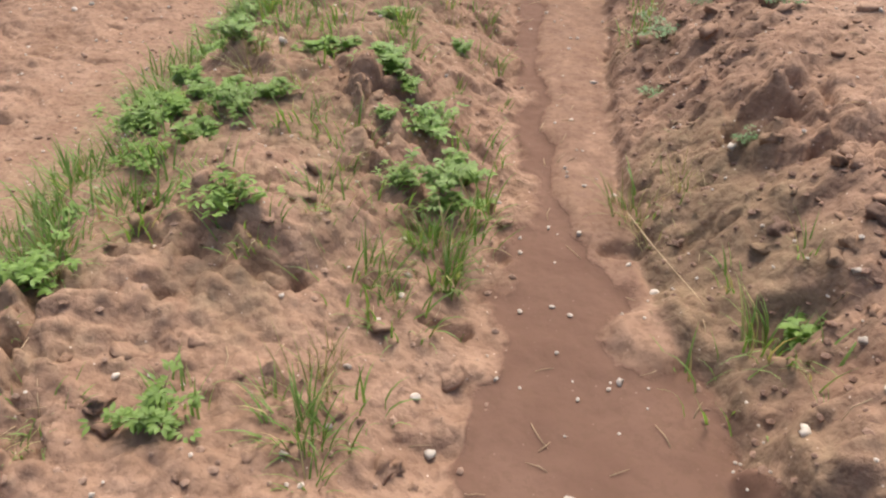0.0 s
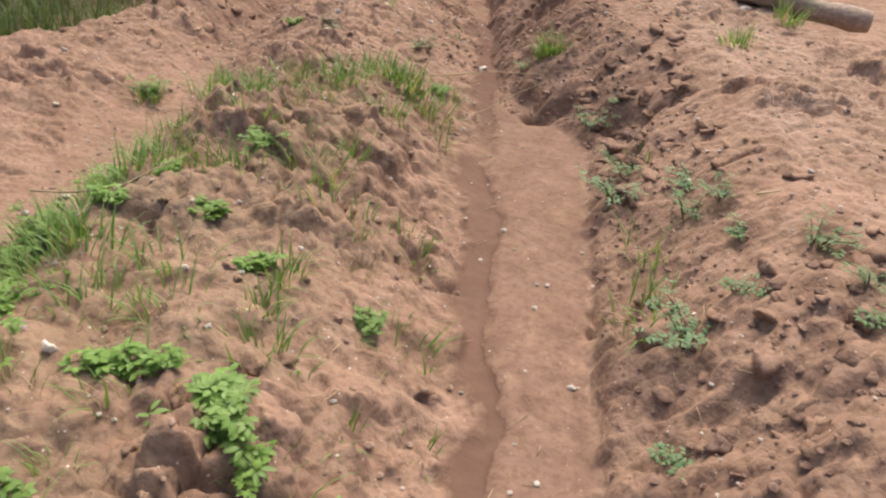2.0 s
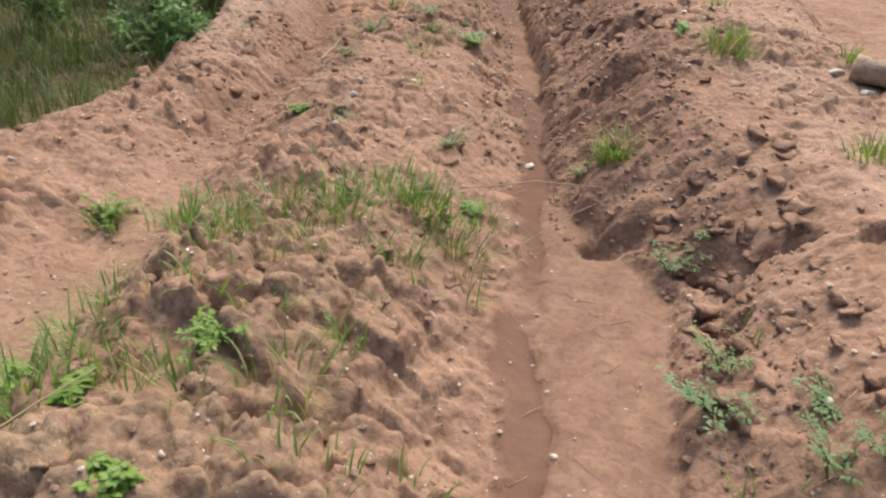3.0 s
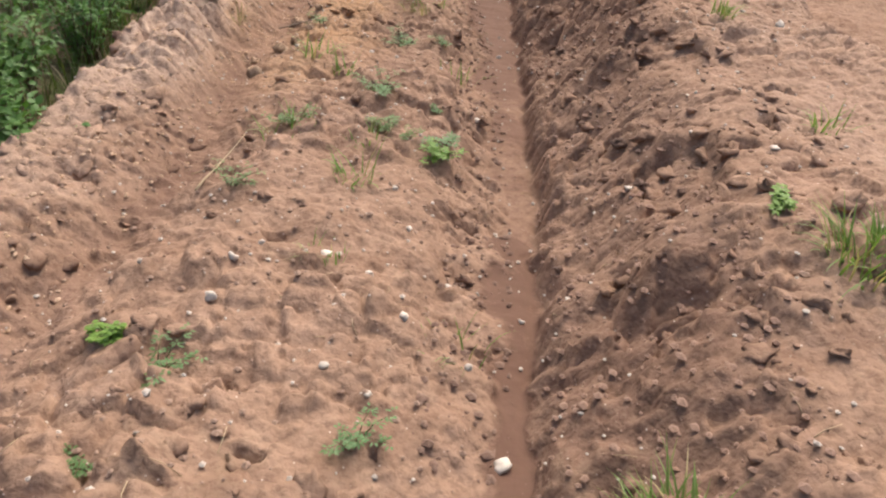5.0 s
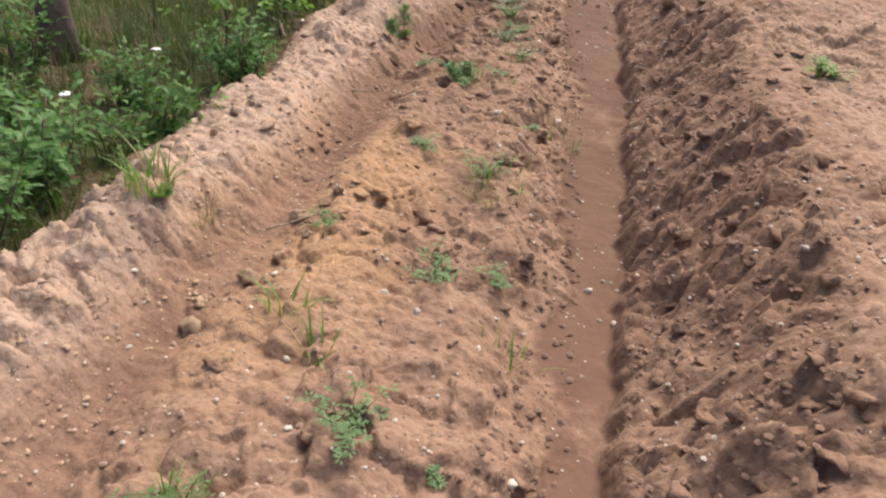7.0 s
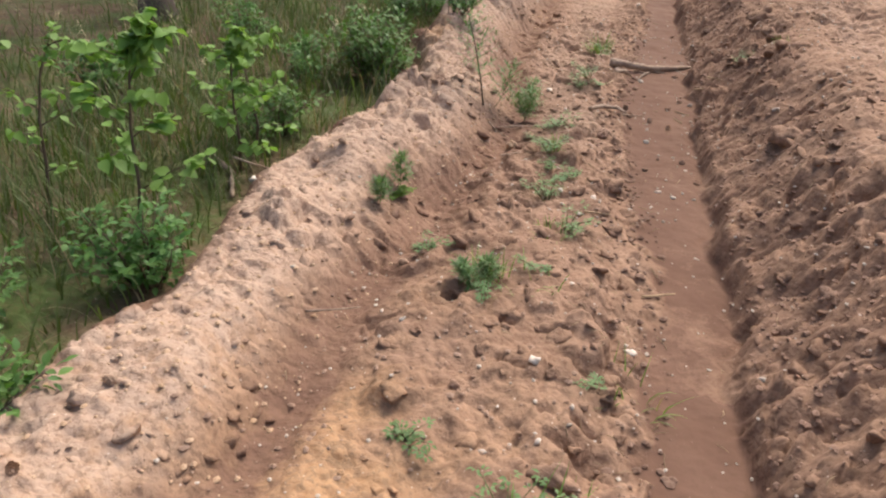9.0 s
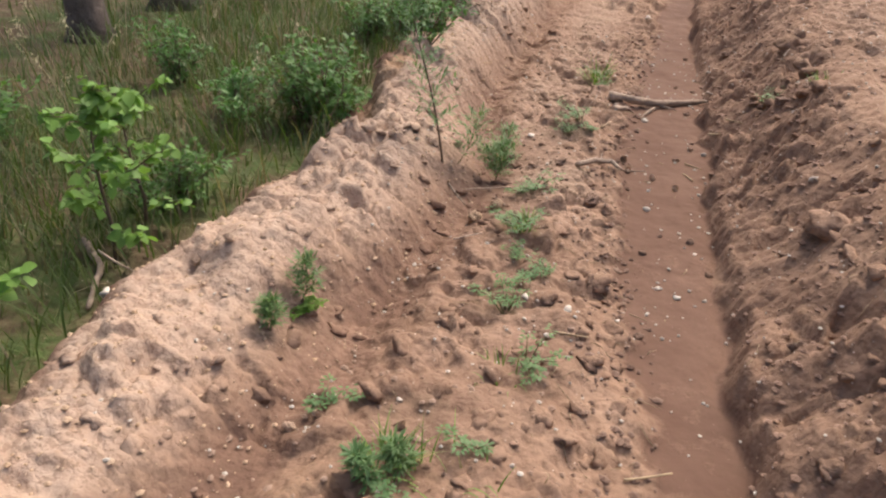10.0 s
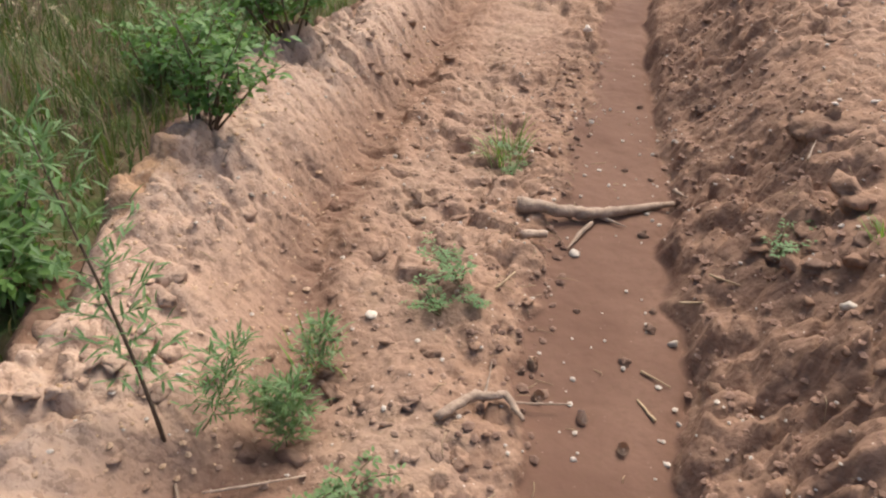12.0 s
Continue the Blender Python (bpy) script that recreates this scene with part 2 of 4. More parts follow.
RUT_R = line(-3.00, 0.72, 1.20, 0.72, 1.76, 0.66, 2.12, 0.36, 2.93, 0.39, 4.02, 0.50, 5.00, 0.58, 6.57, 0.71, 8.36, 0.77, 9.77, 0.72, 10.54, 0.69, 11.85, 0.58, 12.96, 0.47, 14.20, 0.39, 15.41, 0.28, 16.73, 0.19, 60.00, -0.60)
STRIP_R = line(-3.00, 0.70, 1.91, 0.62, 2.32, 0.61, 2.93, 0.69, 3.63, 0.78, 4.41, 0.91, 5.21, 1.04, 5.52, 0.62, 6.57, 0.71, 8.36, 0.74, 9.17, 0.55, 12.03, 0.30, 60.00, -2.00)
DARK_R = line(-3.00, 1.50, 1.69, 1.47, 2.79, 1.32, 4.26, 1.22, 5.51, 1.23, 6.80, 1.28, 7.88, 1.24, 9.21, 1.37, 11.55, 1.09, 14.03, 0.88, 15.59, 0.77, 60.00, 0.00)
RUT_Z = line(0, -0.05, 3.4, -0.08, 5, -0.05, 6.2, -0.07, 7.4, -0.14, 9.3, -0.19, 11, -0.17, 12.5, -0.13, 13.5, -0.11, 14.7, -0.07, 20, -0.05)
MID_Z = line(0, 0.12, 2, 0.17, 3.4, 0.20, 4.6, 0.17, 6, 0.07, 7.5, 0.05, 8.5, 0.0, 9.7, -0.08, 10.7, 0.0, 12.5, -0.06, 13.5, -0.04, 14.4, -0.10, 20, -0.08)
BANK_Z = line(0, 0.03, 5.2, 0.05, 6.2, 0.10, 7, 0.12, 9, 0.16, 10, 0.12, 11.5, 0.13, 13, 0.18, 14, 0.21, 20, 0.20)
RIGHT_Z = line(0, 0.34, 2.3, 0.34, 3, 0.41, 4, 0.38, 5, 0.38, 5.9, 0.34, 6.5, 0.41, 7.5, 0.37, 8.9, 0.41, 10, 0.37, 12, 0.43, 13, 0.45, 14, 0.45, 20, 0.40)
# hollows and mounds: x, y, half width, half length, height
DENTS = [(1.17, 7.10, 0.16, 0.26, -0.10), (1.02, 6.40, 0.14, 0.05, -0.05), (1.30, 6.42, 0.07, 0.05, -0.04), (1.06, 2.39, 0.16, 0.12, -0.09), (0.92, 1.57, 0.15, 0.09, -0.10), (-0.47, 1.72, 0.10, 0.06, -0.07), (0.17, 2.04, 0.06, 0.06, -0.03), (0.60, 2.08, 0.10, 0.05, -0.04),
         (0.88, 5.29, 0.14, 0.07, -0.07), (1.18, 4.99, 0.10, 0.10, -0.05)]
HEAPS = [(1.13, 6.62, 0.17, 0.17, 0.05), (0.57, 1.66, 0.14, 0.15, 0.055), (0.88, 1.11, 0.22, 0.16, 0.12), (-0.66, 3.04, 0.26, 0.22, 0.07), (-0.42, 1.96, 0.2, 0.16, 0.06), (-0.94, 1.59, 0.3, 0.2, 0.05), (0.92, 5.64, 0.14, 0.16, 0.06),
         (-1.26, 12.75, 0.16, 0.2, 0.06), (-1.09, 11.85, 0.22, 0.4, 0.05), (-1.09, 8.75, 0.18, 0.3, 0.04), (-0.44, 10.39, 0.12, 0.12, 0.05)]


def parts_of_plan(x, y):
    """Weights of the zones at places."""
    wob = 0.07 * fbm(x * 2.1, y * 2.1, 3, 31)
    fine = wob + 0.045 * fbm(x * 9, y * 9, 2, 37)
    xf, xd, xl, xr, xs, xk = WOOD_EDGE(y) + 0.9 * fine + 0.34 * vnoise(x * 0.4 + 5, y * 2.3, 41), DITCH(y) + fine, RUT_L(y) + 1.5 * fine + 0.05 * vnoise(x * 3, y * 6.5, 45), RUT_R(y) + 1.0 * fine + 0.03 * vnoise(x * 3, y * 7.5, 46), STRIP_R(y) + 0.7 * fine, DARK_R(y) + 2 * fine
    xs = np.maximum(xs, xr)
    rut = ease(xl - 0.06, xl + 0.09, x) * (1 - ease(xr - 0.03, xr + 0.04, x))
    strip = ease(xl - 0.02, xl + 0.05, x) * (1 - ease(xs - 0.03, xs + 0.04, x))
    churn = ease(xs - 0.03, xs + 0.03, x) * (1 - ease(xk - 0.12, xk + 0.12, x))
    ditch_w = np.interp(y, (4, 5.5, 7), (0.34, 0.24, 0.16))
    ditch = np.exp(-((x - DITCH(y) - wob) / ditch_w) ** 2)
    wood = 1 - ease(xf - 0.14, xf, x)
    xe, xg = WOOD_EDGE(y) + wob, DITCH(y) + wob
    u = np.clip((x - xe) / (xg - xe), 0, 1)
    bank = ease(0, 0.22, u) * (1 - ease(0.48, 0.97, u)) * (x < xg) * (0.95 + 0.7 * vnoise(x * 1.1, y * 1.4, 43))
    xh = RUT_L(y) + wob
    v = np.clip((x - xg) / (xh - xg), 0, 1)
    middle = ease(0.08, 0.35, v) * (1 - ease(0.58, 1.0, v))
    return dict(xf=xf, xd=xd, xl=xl, xr=xr, xs=xs, xk=xk, rut=rut, strip=strip, churn=churn, ditch=ditch, wood=wood, bank=bank, middle=middle)


def ground(x, y, fine=True):
    """Height of the ground."""
    x, y = np.asarray(x, float), np.asarray(y, float)
    p = parts_of_plan(x, y)
    z = 0.03 * fbm(x * 0.7, y * 0.7, 3, 3)
    near = np.exp(-(np.maximum(np.abs(x) - 6, 0) / 8) ** 2)
    z = z + BANK_Z(y) * p["bank"] - (0.07 + 0.05 * ease(9, 12, y)) * p["ditch"] * (1 - 0.4 * ease(6, 4, y)) + MID_Z(y) * p["middle"]
    z = z - 0.10 * p["wood"] * near
    right = RIGHT_Z(y) * (0.10 * ease(0.0, 0.05, x - p["xs"]) + 0.90 * ease(-0.08, 0.66, x - p["xs"]))
    right = right - (right + 0.10) * ease(2.2, 2.75, x + 0.2 * fbm(x, y, 2, 8)) * ease(5.2, 6.4, y) * (1 - ease(10.5, 12.5, y))
    z = z + right * near
    z = z + RUT_Z(y) * 0.8 * ((1 - ease(0.0, 0.55, x - p["xs"])) * (x > p["xl"]) + (1 - ease(0.0, 0.3, p["xl"] - x)) * (x <= p["xl"]))
    z = z * (1 - p["strip"]) + (RUT_Z(y) + 0.022) * p["strip"]
    z = z - 0.025 * p["rut"] - 0.012 * np.exp(-((x - p["xr"] + 0.015) / 0.02) ** 2) * ease(5.5, 6.5, y)
    for dx, dy, w, l, h in DENTS:
        d = np.hypot((x - dx) / w, (y - dy) / l) + 0.35 * fbm(x * 9, y * 9, 2, 51)
        z = z + h * (1 - ease(0.55, 1.05, d))
    for dx, dy, w, l, h in HEAPS:
        d = np.hypot((x - dx) / w, (y - dy) / l) + 0.45 * fbm(x * 7, y * 7, 3, 61)
        z = z + h * (1 - ease(0.5, 1.1, d))
    calm = np.clip(1 - 0.93 * p["strip"] ** 2 - 0.75 * p["ditch"] * ease(6, 4.5, y) - 0.4 * p["ditch"], 0.05, 1)
    rough = calm * (0.75 + 0.45 * p["churn"] + 0.45 * p["middle"] * ease(6.5, 5, y) + 0.25 * p["bank"] - 0.2 * p["wood"])
    z = z + rough * (0.055 * fbm(x * 3.3, y * 3.3, 3, 11) + 0.020 * fbm(x * 11, y * 11, 4, 15)) * near
    close = near * (1 - ease(2.4, 3.6, np.abs(x)))
    if fine:
        bx, by = x + 0.03 * fbm(x * 12, y * 12, 2, 71), y + 0.03 * fbm(x * 12 + 9, y * 12, 2, 72)
        patch = ease(-0.15, 0.25, fbm(x * 1.7, y * 1.7, 2, 77)) * 0.8 + 0.2
        z = z + rough * patch * (0.075 * lumps(bx * 2.9, by * 2.9, 79) * (0.75 * p["bank"] + p["middle"] * ease(6.5, 5, y)) + 0.060 * lumps(bx * 5.2, by * 5.2, 81) + 0.036 * lumps(bx * 11, by * 11, 85)) * close
        z = z + rough * (0.012 * lumps(bx * 21, by * 21, 89) + 0.004 * fbm(x * 30, y * 30, 2, 91)) * close
        # pockets under broken clods: small, steep and sparse
        hole = fbm(x * 6.5 + 0.7 * fbm(x * 17, y * 17, 2, 93), y * 9.5, 2, 94)
        where = ease(0.02, 0.3, fbm(x * 1.3, y * 1.3, 2, 99)) * 0.75 + 0.25
        z = z - 0.05 * ease(0.36, 0.46, hole) * where * calm * (1 - 0.6 * p["wood"]) * (1 - 0.7 * np.clip(p["bank"], 0, 1)) * close
        z = z + p["strip"] * (0.0035 * fbm(x * 14, y * 14, 2, 95) + 0.012 * fbm(x * 5, y * 5, 2, 97))
    return z


SHEET = {}


def heights(x, y):
    """Height of the built ground sheet at places."""
    xs, ys, z = SHEET["x"], SHEET["y"], SHEET["z"]
    i = np.clip(np.searchsorted(xs, x) - 1, 0, len(xs) - 2)
    j = np.clip(np.searchsorted(ys, y) - 1, 0, len(ys) - 2)
    u, v = (x - xs[i]) / (xs[i + 1] - xs[i]), (y - ys[j]) / (ys[j + 1] - ys[j])
    return (z[j, i] * (1 - u) + z[j, i + 1] * u) * (1 - v) + (z[j + 1, i] * (1 - u) + z[j + 1, i + 1] * u) * v


def height(x, y):
    return float(heights(np.array([x]), np.array([y]))[0])


def spaced(stops):
    out = [stops[0][0]]
    for (a, sa), (b, sb) in zip(stops, stops[1:]):
        while out[-1] < b - 1e-6:
            f = (out[-1] - a) / (b - a)
            out.append(min(b, out[-1] + sa * (sb / sa) ** max(f, 0)))
    return np.array(out)


def soil_kinds(fx, fy):
    """How much of each kind of soil lies at places; dark also holds painted shade."""
    p = parts_of_plan(fx, fy)
    # soil kinds: where wheels keep it wet, where it is churned, where dry sand or ochre clay lies on top
    n1, n2 = fbm(fx * 1.3, fy * 1.3, 3, 131), fbm(fx * 3.1, fy * 3.1, 3, 135)
    line_wet = p["rut"] * np.clip(0.95 + 0.9 * n1 + 0.5 * n2, 0.35, 1)
    pool = p["strip"] * (0.48 + 0.52 * ease(2.0, 1.6, fy))
    wet = np.maximum(line_wet, pool)
    pad = np.exp(-((np.hypot((fx - 0.57) / 0.13, (fy - 1.66) / 0.14)) ** 4))
    wet = wet * (1 - 0.9 * pad)
    wet = np.maximum(wet, 0.5 * p["ditch"] * ease(6.6, 7.2, fy) * ease(0.1, 0.5, 0.3 + n2))
    # churned moist earth; some of the right slope's shade is in this weight
    dark = p["churn"] * (0.62 + 0.6 * n1 - 0.35 * ease(6, 4, fy)) + 0.6 * p["ditch"] * ease(5, 6.5, fy) + 0.30 * p["middle"] * ease(6.5, 8.5, fy)
    dark = (dark + 0.4 * p["middle"] * ease(10, 11, fy) * ease(13, 12, fy) * ease(-0.1, 0.3, n2) + 0.5 * p["ditch"] * ease(9, 11, fy) * ease(13.5, 12.5, fy)) * (1 - p["strip"])
    pale = p["bank"] * ease(5.5, 9, fy) * 1.1 + (0.45 * p["middle"] + 0.35 * p["ditch"]) * ease(12, 13, fy) + 0.12 * p["strip"] * (1 - p["rut"]) * ease(1.8, 2.2, fy) + 0.35 * ease(0.05, 0.4, fx - p["xk"]) * (1 - ease(2.2, 2.6, fx)) + 0.25 * n2
    ochre = np.exp(-((fx + 0.45) / 0.5) ** 2 - ((fy - 9.6) / 1.3) ** 2) * (0.70 + 0.8 * n2) + 0.7 * np.exp(-((fx + 1.42) / 0.12) ** 2 - ((fy - 13.95) / 0.25) ** 2)
    # brown earth edge of the wood, with the overhang's shade painted in
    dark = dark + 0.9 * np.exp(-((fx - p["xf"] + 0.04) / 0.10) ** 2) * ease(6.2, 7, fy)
    litter = p["wood"] * ease(0.03, 0.16, p["xf"] - fx)
    # olive film of fine moss on the verge slope and here and there on the crown
    film = np.exp(-((fx - p["xd"] - 0.22) / 0.25) ** 2) * ease(5.6, 4.6, fy) * (0.75 + 0.9 * n2) + 0.4 * p["middle"] * ease(6.5, 5.0, fy) * ease(-0.15, 0.35, n1 + 0.5 * n2)
    film = film + 0.2 * p["middle"] * ease(10, 11, fy) * ease(0.0, 0.4, n2) + 0.5 * p["churn"] * ease(6.5, 5, fy) * ease(0.0, 0.4, n1)
    return dict(wet=wet, dark=dark, pale=pale, orange=ochre, litter=litter, film=film, firm=p["strip"])


def lay_soil(me, fx, fy):
    for name, vals in soil_kinds(fx, fy).items():
        a = me.attributes.new(name, "FLOAT", "POINT")
        a.data.foreach_set("value", np.clip(vals, 0, 1).astype(np.float32))


def build_ground():
    xs = spaced([(-400, 60), (-30, 3), (-6, 0.12), (-2.9, 0.03), (-2.0, 0.0115), (1.9, 0.0115), (3.2, 0.03), (7, 0.25), (30, 4), (400, 60)])
    ys = spaced([(-400, 60), (-20, 3), (-1, 0.12), (0.9, 0.0115), (15.5, 0.0125), (17.5, 0.025), (21, 0.12), (60, 4), (600, 60)])
    gx, gy = np.meshgrid(xs, ys)
    fx, fy = gx.ravel(), gy.ravel()
    z = ground(fx, fy)
    nx, ny = len(xs), len(ys)
    SHEET.update(x=xs, y=ys, z=z.reshape(ny, nx))
    me = bpy.data.meshes.new("ground")
    me.vertices.add(nx * ny)
    me.vertices.foreach_set("co", np.column_stack((fx, fy, z)).astype(np.float32).ravel())
    i = (np.arange(ny - 1)[:, None] * nx + np.arange(nx - 1)[None, :]).ravel()
    quads = np.column_stack((i, i + 1, i + 1 + nx, i + nx)).astype(np.int32)
    me.loops.add(quads.size)
    me.loops.foreach_set("vertex_index", quads.ravel())
    me.polygons.add(len(quads))
    me.polygons.foreach_set("loop_start", np.arange(0, quads.size, 4, dtype=np.int32))
    me.polygons.foreach_set("use_smooth", np.ones(len(quads), dtype=bool))
    me.update(calc_edges=True)
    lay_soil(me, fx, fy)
    me.materials.append(EARTH)
    return tagged(new("ground", me), "rutted reddish-brown bare earth track with churned clods and wood floor beside it", "ground", kind="structure")


build_ground()


# ---- building small meshes ----
class Geo:
    """Vertices and faces gathered for one mesh."""

    def __init__(self):
        self.v, self.f = [], []

    def add(self, vs, fs):
        n = len(self.v)
        self.v += [tuple(q) for q in vs]
        self.f += [tuple(n + i for i in q) for q in fs]

    def tube(self, pts, radii, sides=6, wob=0.0):
        pts = [Vector(q) for q in pts]
        vs, fs = [], []
        for k, q in enumerate(pts):
            d = (pts[min(k + 1, len(pts) - 1)] - pts[max(k - 1, 0)]).normalized()
            a = d.orthogonal().normalized() if abs(d.z) > 0.9 else d.cross(Vector((0, 0, 1))).normalized()
            b = d.cross(a)
            for s in range(sides):
                w = 2 * math.pi * s / sides
                vs.append(q + (a * math.cos(w) + b * math.sin(w)) * radii[k] * (1 + wob * random.uniform(-1, 1)))
        for k in range(len(pts) - 1):
            for s in range(sides):
                t = (s + 1) % sides
                fs.append((k * sides + s, k * sides + t, (k + 1) * sides + t, (k + 1) * sides + s))
        fs.append(tuple(range(sides))[::-1])
        fs.append(tuple((len(pts) - 1) * sides + s for s in range(sides)))
        self.add(vs, fs)

    def blade(self, base, az, length, width, lean, droop):
        """A grass blade that rises, leans and droops, folded along its middle."""
        d, side = Vector((math.cos(az), math.sin(az), 0)), Vector((-math.sin(az), math.cos(az), 0))
        q, ang, vs = Vector(base), lean, []
        for k, w in enumerate((0.8, 1.0, 0.75, 0.4)):
            vs += [q - side * width * w * 0.5, q + side * width * w * 0.5]
            q = q + (d * math.sin(ang) + Vector((0, 0, math.cos(ang)))) * length / 4
            ang += droop / 4
        vs.append(q)
        self.add(vs, [(0, 1, 3, 2), (2, 3, 5, 4), (4, 5, 7, 6), (6, 7, 8)])

    def leaf(self, base, fwd, up, length, width, fold=0.25, curl=0.2, serr=0.0):
        fwd = fwd.normalized()
        side = fwd.cross(up)
        side = side.normalized() if side.length > 1e-4 else fwd.orthogonal().normalized()
        up = side.cross(fwd)
        vs = [Vector(base)]
        for s, w in ((0.28, 0.9), (0.55, 1.0 - serr), (0.8, 0.55)):
            m = Vector(base) + fwd * length * s - up * curl * length * s * s
            h = width * w * 0.5
            vs += [m - side * h + up * fold * h, m, m + side * h + up * fold * h]
        vs.append(Vector(base) + fwd * length - up * curl * length)
        self.add(vs, [(0, 2, 1), (0, 3, 2), (1, 2, 5, 4), (2, 3, 6, 5), (4, 5, 8, 7), (5, 6, 9, 8), (7, 8, 10), (8, 9, 10)])

    def mesh(self, name, mat, smooth=True):
        me = bpy.data.meshes.new(name)
        me.from_pydata(self.v, [], self.f)
        me.materials.append(mat)
        if smooth:
            me.polygons.foreach_set("use_smooth", [True] * len(me.polygons))
        me.update()
        return me


def part(name, geo, mat, parent, label=""):
    ob = new(name, geo.mesh(name, mat) if isinstance(geo, Geo) else geo)
    ob.parent = parent
    return tagged(ob, label)


def spin():
    return random.uniform(0, 2 * math.pi)


def stand(x, y, sink=0.0):
    return Vector((x, y, height(x, y) - sink))


def lump_mesh(name, mat, sub, flat, rough, seed):
    bm = bmesh.new()
    bmesh.ops.create_icosphere(bm, subdivisions=sub, radius=1)
    rs = random.Random(seed)
    off = Vector((rs.uniform(0, 50), rs.uniform(0, 50), 0))
    sx, sy = rs.uniform(0.75, 1.1), rs.uniform(0.6, 1.0)
    for v in bm.verts:
        r = 1 + rough * noise.noise(v.co * 1.3 + off) + rough * 0.5 * noise.noise(v.co * 3.1 + off) + (0.22 * noise.noise(v.co * 6.5 + off) if sub > 2 else 0)
        v.co = Vector((v.co.x * sx * r, v.co.y * sy * r, v.co.z * flat * r))
    me = bpy.data.meshes.new(name)
    bm.to_mesh(me)
    bm.free()
    me.materials.append(mat)
    me.polygons.foreach_set("use_smooth", [sub > 1] * len(me.polygons))
    return me


# ---- woodland beside the track ----
def pine_tree(x, y, radius, tall, lean):
    tree = tagged(new("pine_tree"), "tall pine with rough dark grey-brown bark in the wood", "tree", "pines of the wood")
    base = stand(x, y, 0.05)
    tree.matrix_world = Matrix.Translation(base)
    pts, rad = [], []
    for k in range(16):
        h = (k / 15) ** 1.5 * tall
        pts.append((lean * h + 0.03 * math.sin(h), 0.05 * math.sin(0.7 * h + x), h))
        rad.append(radius * (1 + 0.55 * math.exp(-h / 0.16)) * (1 - 0.8 * h / tall))
    g = Geo()
    sides = 26
    g.tube(pts, rad, sides)
    for i in range(len(g.v)):
        a, q = i % sides, Vector(g.v[i])
        k = i // sides
        c = Vector(pts[min(k, 15)])
        f = 1 + 0.07 * ((a * 7 + k * 3) % 5 - 2) / 2 + (0.25 * math.exp(-q.z / 0.12) * math.sin(a * 0.97 + x * 3) if q.z < 0.6 else 0)
        g.v[i] = tuple(c + (q - c) * f)
    part("trunk", g, BARK, tree)
    crown, limbs = Geo(), Geo()
    for k in range(26):
        h = tall * (0.55 + 0.43 * k / 26)
        a, reach = spin(), (1 - k / 30) * random.uniform(0.9, 1.9)
        top = Vector((lean * h, 0, h))
        end = top + Vector((math.cos(a) * reach, math.sin(a) * reach, 0.3 * reach))
        limbs.tube([top, (top + end) / 2 - Vector((0, 0, 0.05)), end], [0.03, 0.02, 0.008], 5)
        for j in range(30):
            q = top.lerp(end, random.uniform(0.35, 1.1)) + Vector([random.gauss(0, 0.18) for _ in range(3)])
            f = Vector([random.gauss(0, 1) for _ in range(3)])
            crown.leaf(q, f + (end - top), Vector((0, 0, 1)), random.uniform(0.2, 0.35), 0.07)
    tagged(part("limbs", limbs, BARK, tree), kind="stuff")
    tagged(part("crown", crown, NEEDLES, tree), kind="stuff")


pine_tree(-4.15, 14.55, 0.125, 11, -0.05)
pine_tree(-4.2, 15.7, 0.16, 13, -0.02)
pine_tree(-2.75, 10.7, 0.09, 9, -0.03)
for px, py, pr in ((-5.6, 17.6, 0.15), (-6.3, 13.2, 0.16), (-5.2, 9.4, 0.14), (-7.5, 16.0, 0.18), (-3.3, 19.0, 0.14), (-6.8, 6.5, 0.16), (-4.8, 21.5, 0.17), (-8.5, 10.8, 0.18), (-3.4, 17.3, 0.11)):
    pine_tree(px, py, pr, random.uniform(10, 14), random.uniform(-0.03, 0.03))


EDGE_AT = [float(q) for q in WOOD_EDGE(np.arange(0, 25, 0.02))]


def wood_grass():
    """Long woodland grass, bent and mixed with dead stalks."""
    g = Geo()
    n = 0
    while n < 20000:
        y = random.uniform(5.5, 19.5)
        x = EDGE_AT[int(y * 50)] - 0.06 - abs(random.gauss(0, 1.5))
        if x < -6.2 or (x > -1.9 and random.random() < 0.45):
            continue
        clump = 0.5 * noise.noise((x * 1.3, y * 1.3, 4.0)) + 0.25 * noise.noise((x * 3, y * 3, 9.0))
        if clump < random.uniform(-0.5, 0.15):
            continue
        n += 1
        g.blade((x, y, -0.12), spin(), random.uniform(0.12, 0.40) * (0.85 + clump), random.uniform(0.005, 0.010), random.uniform(0.05, 0.5), random.uniform(0.3, 1.6))
    xyz = np.array(g.v).reshape(-1, 9, 3)
    xyz[:, :, 2] += (heights(xyz[:, 0, 0], xyz[:, 0, 1]) + 0.11)[:, None]
    g.v = [tuple(q) for q in xyz.reshape(-1, 3)]
    tagged(new("woodland_grass", g.mesh("woodland_grass", GRASS_WOOD_SHADED)), "long soft green and straw-coloured grass under the pines, colour darkened for their shade", "grass", kind="stuff")


wood_grass()


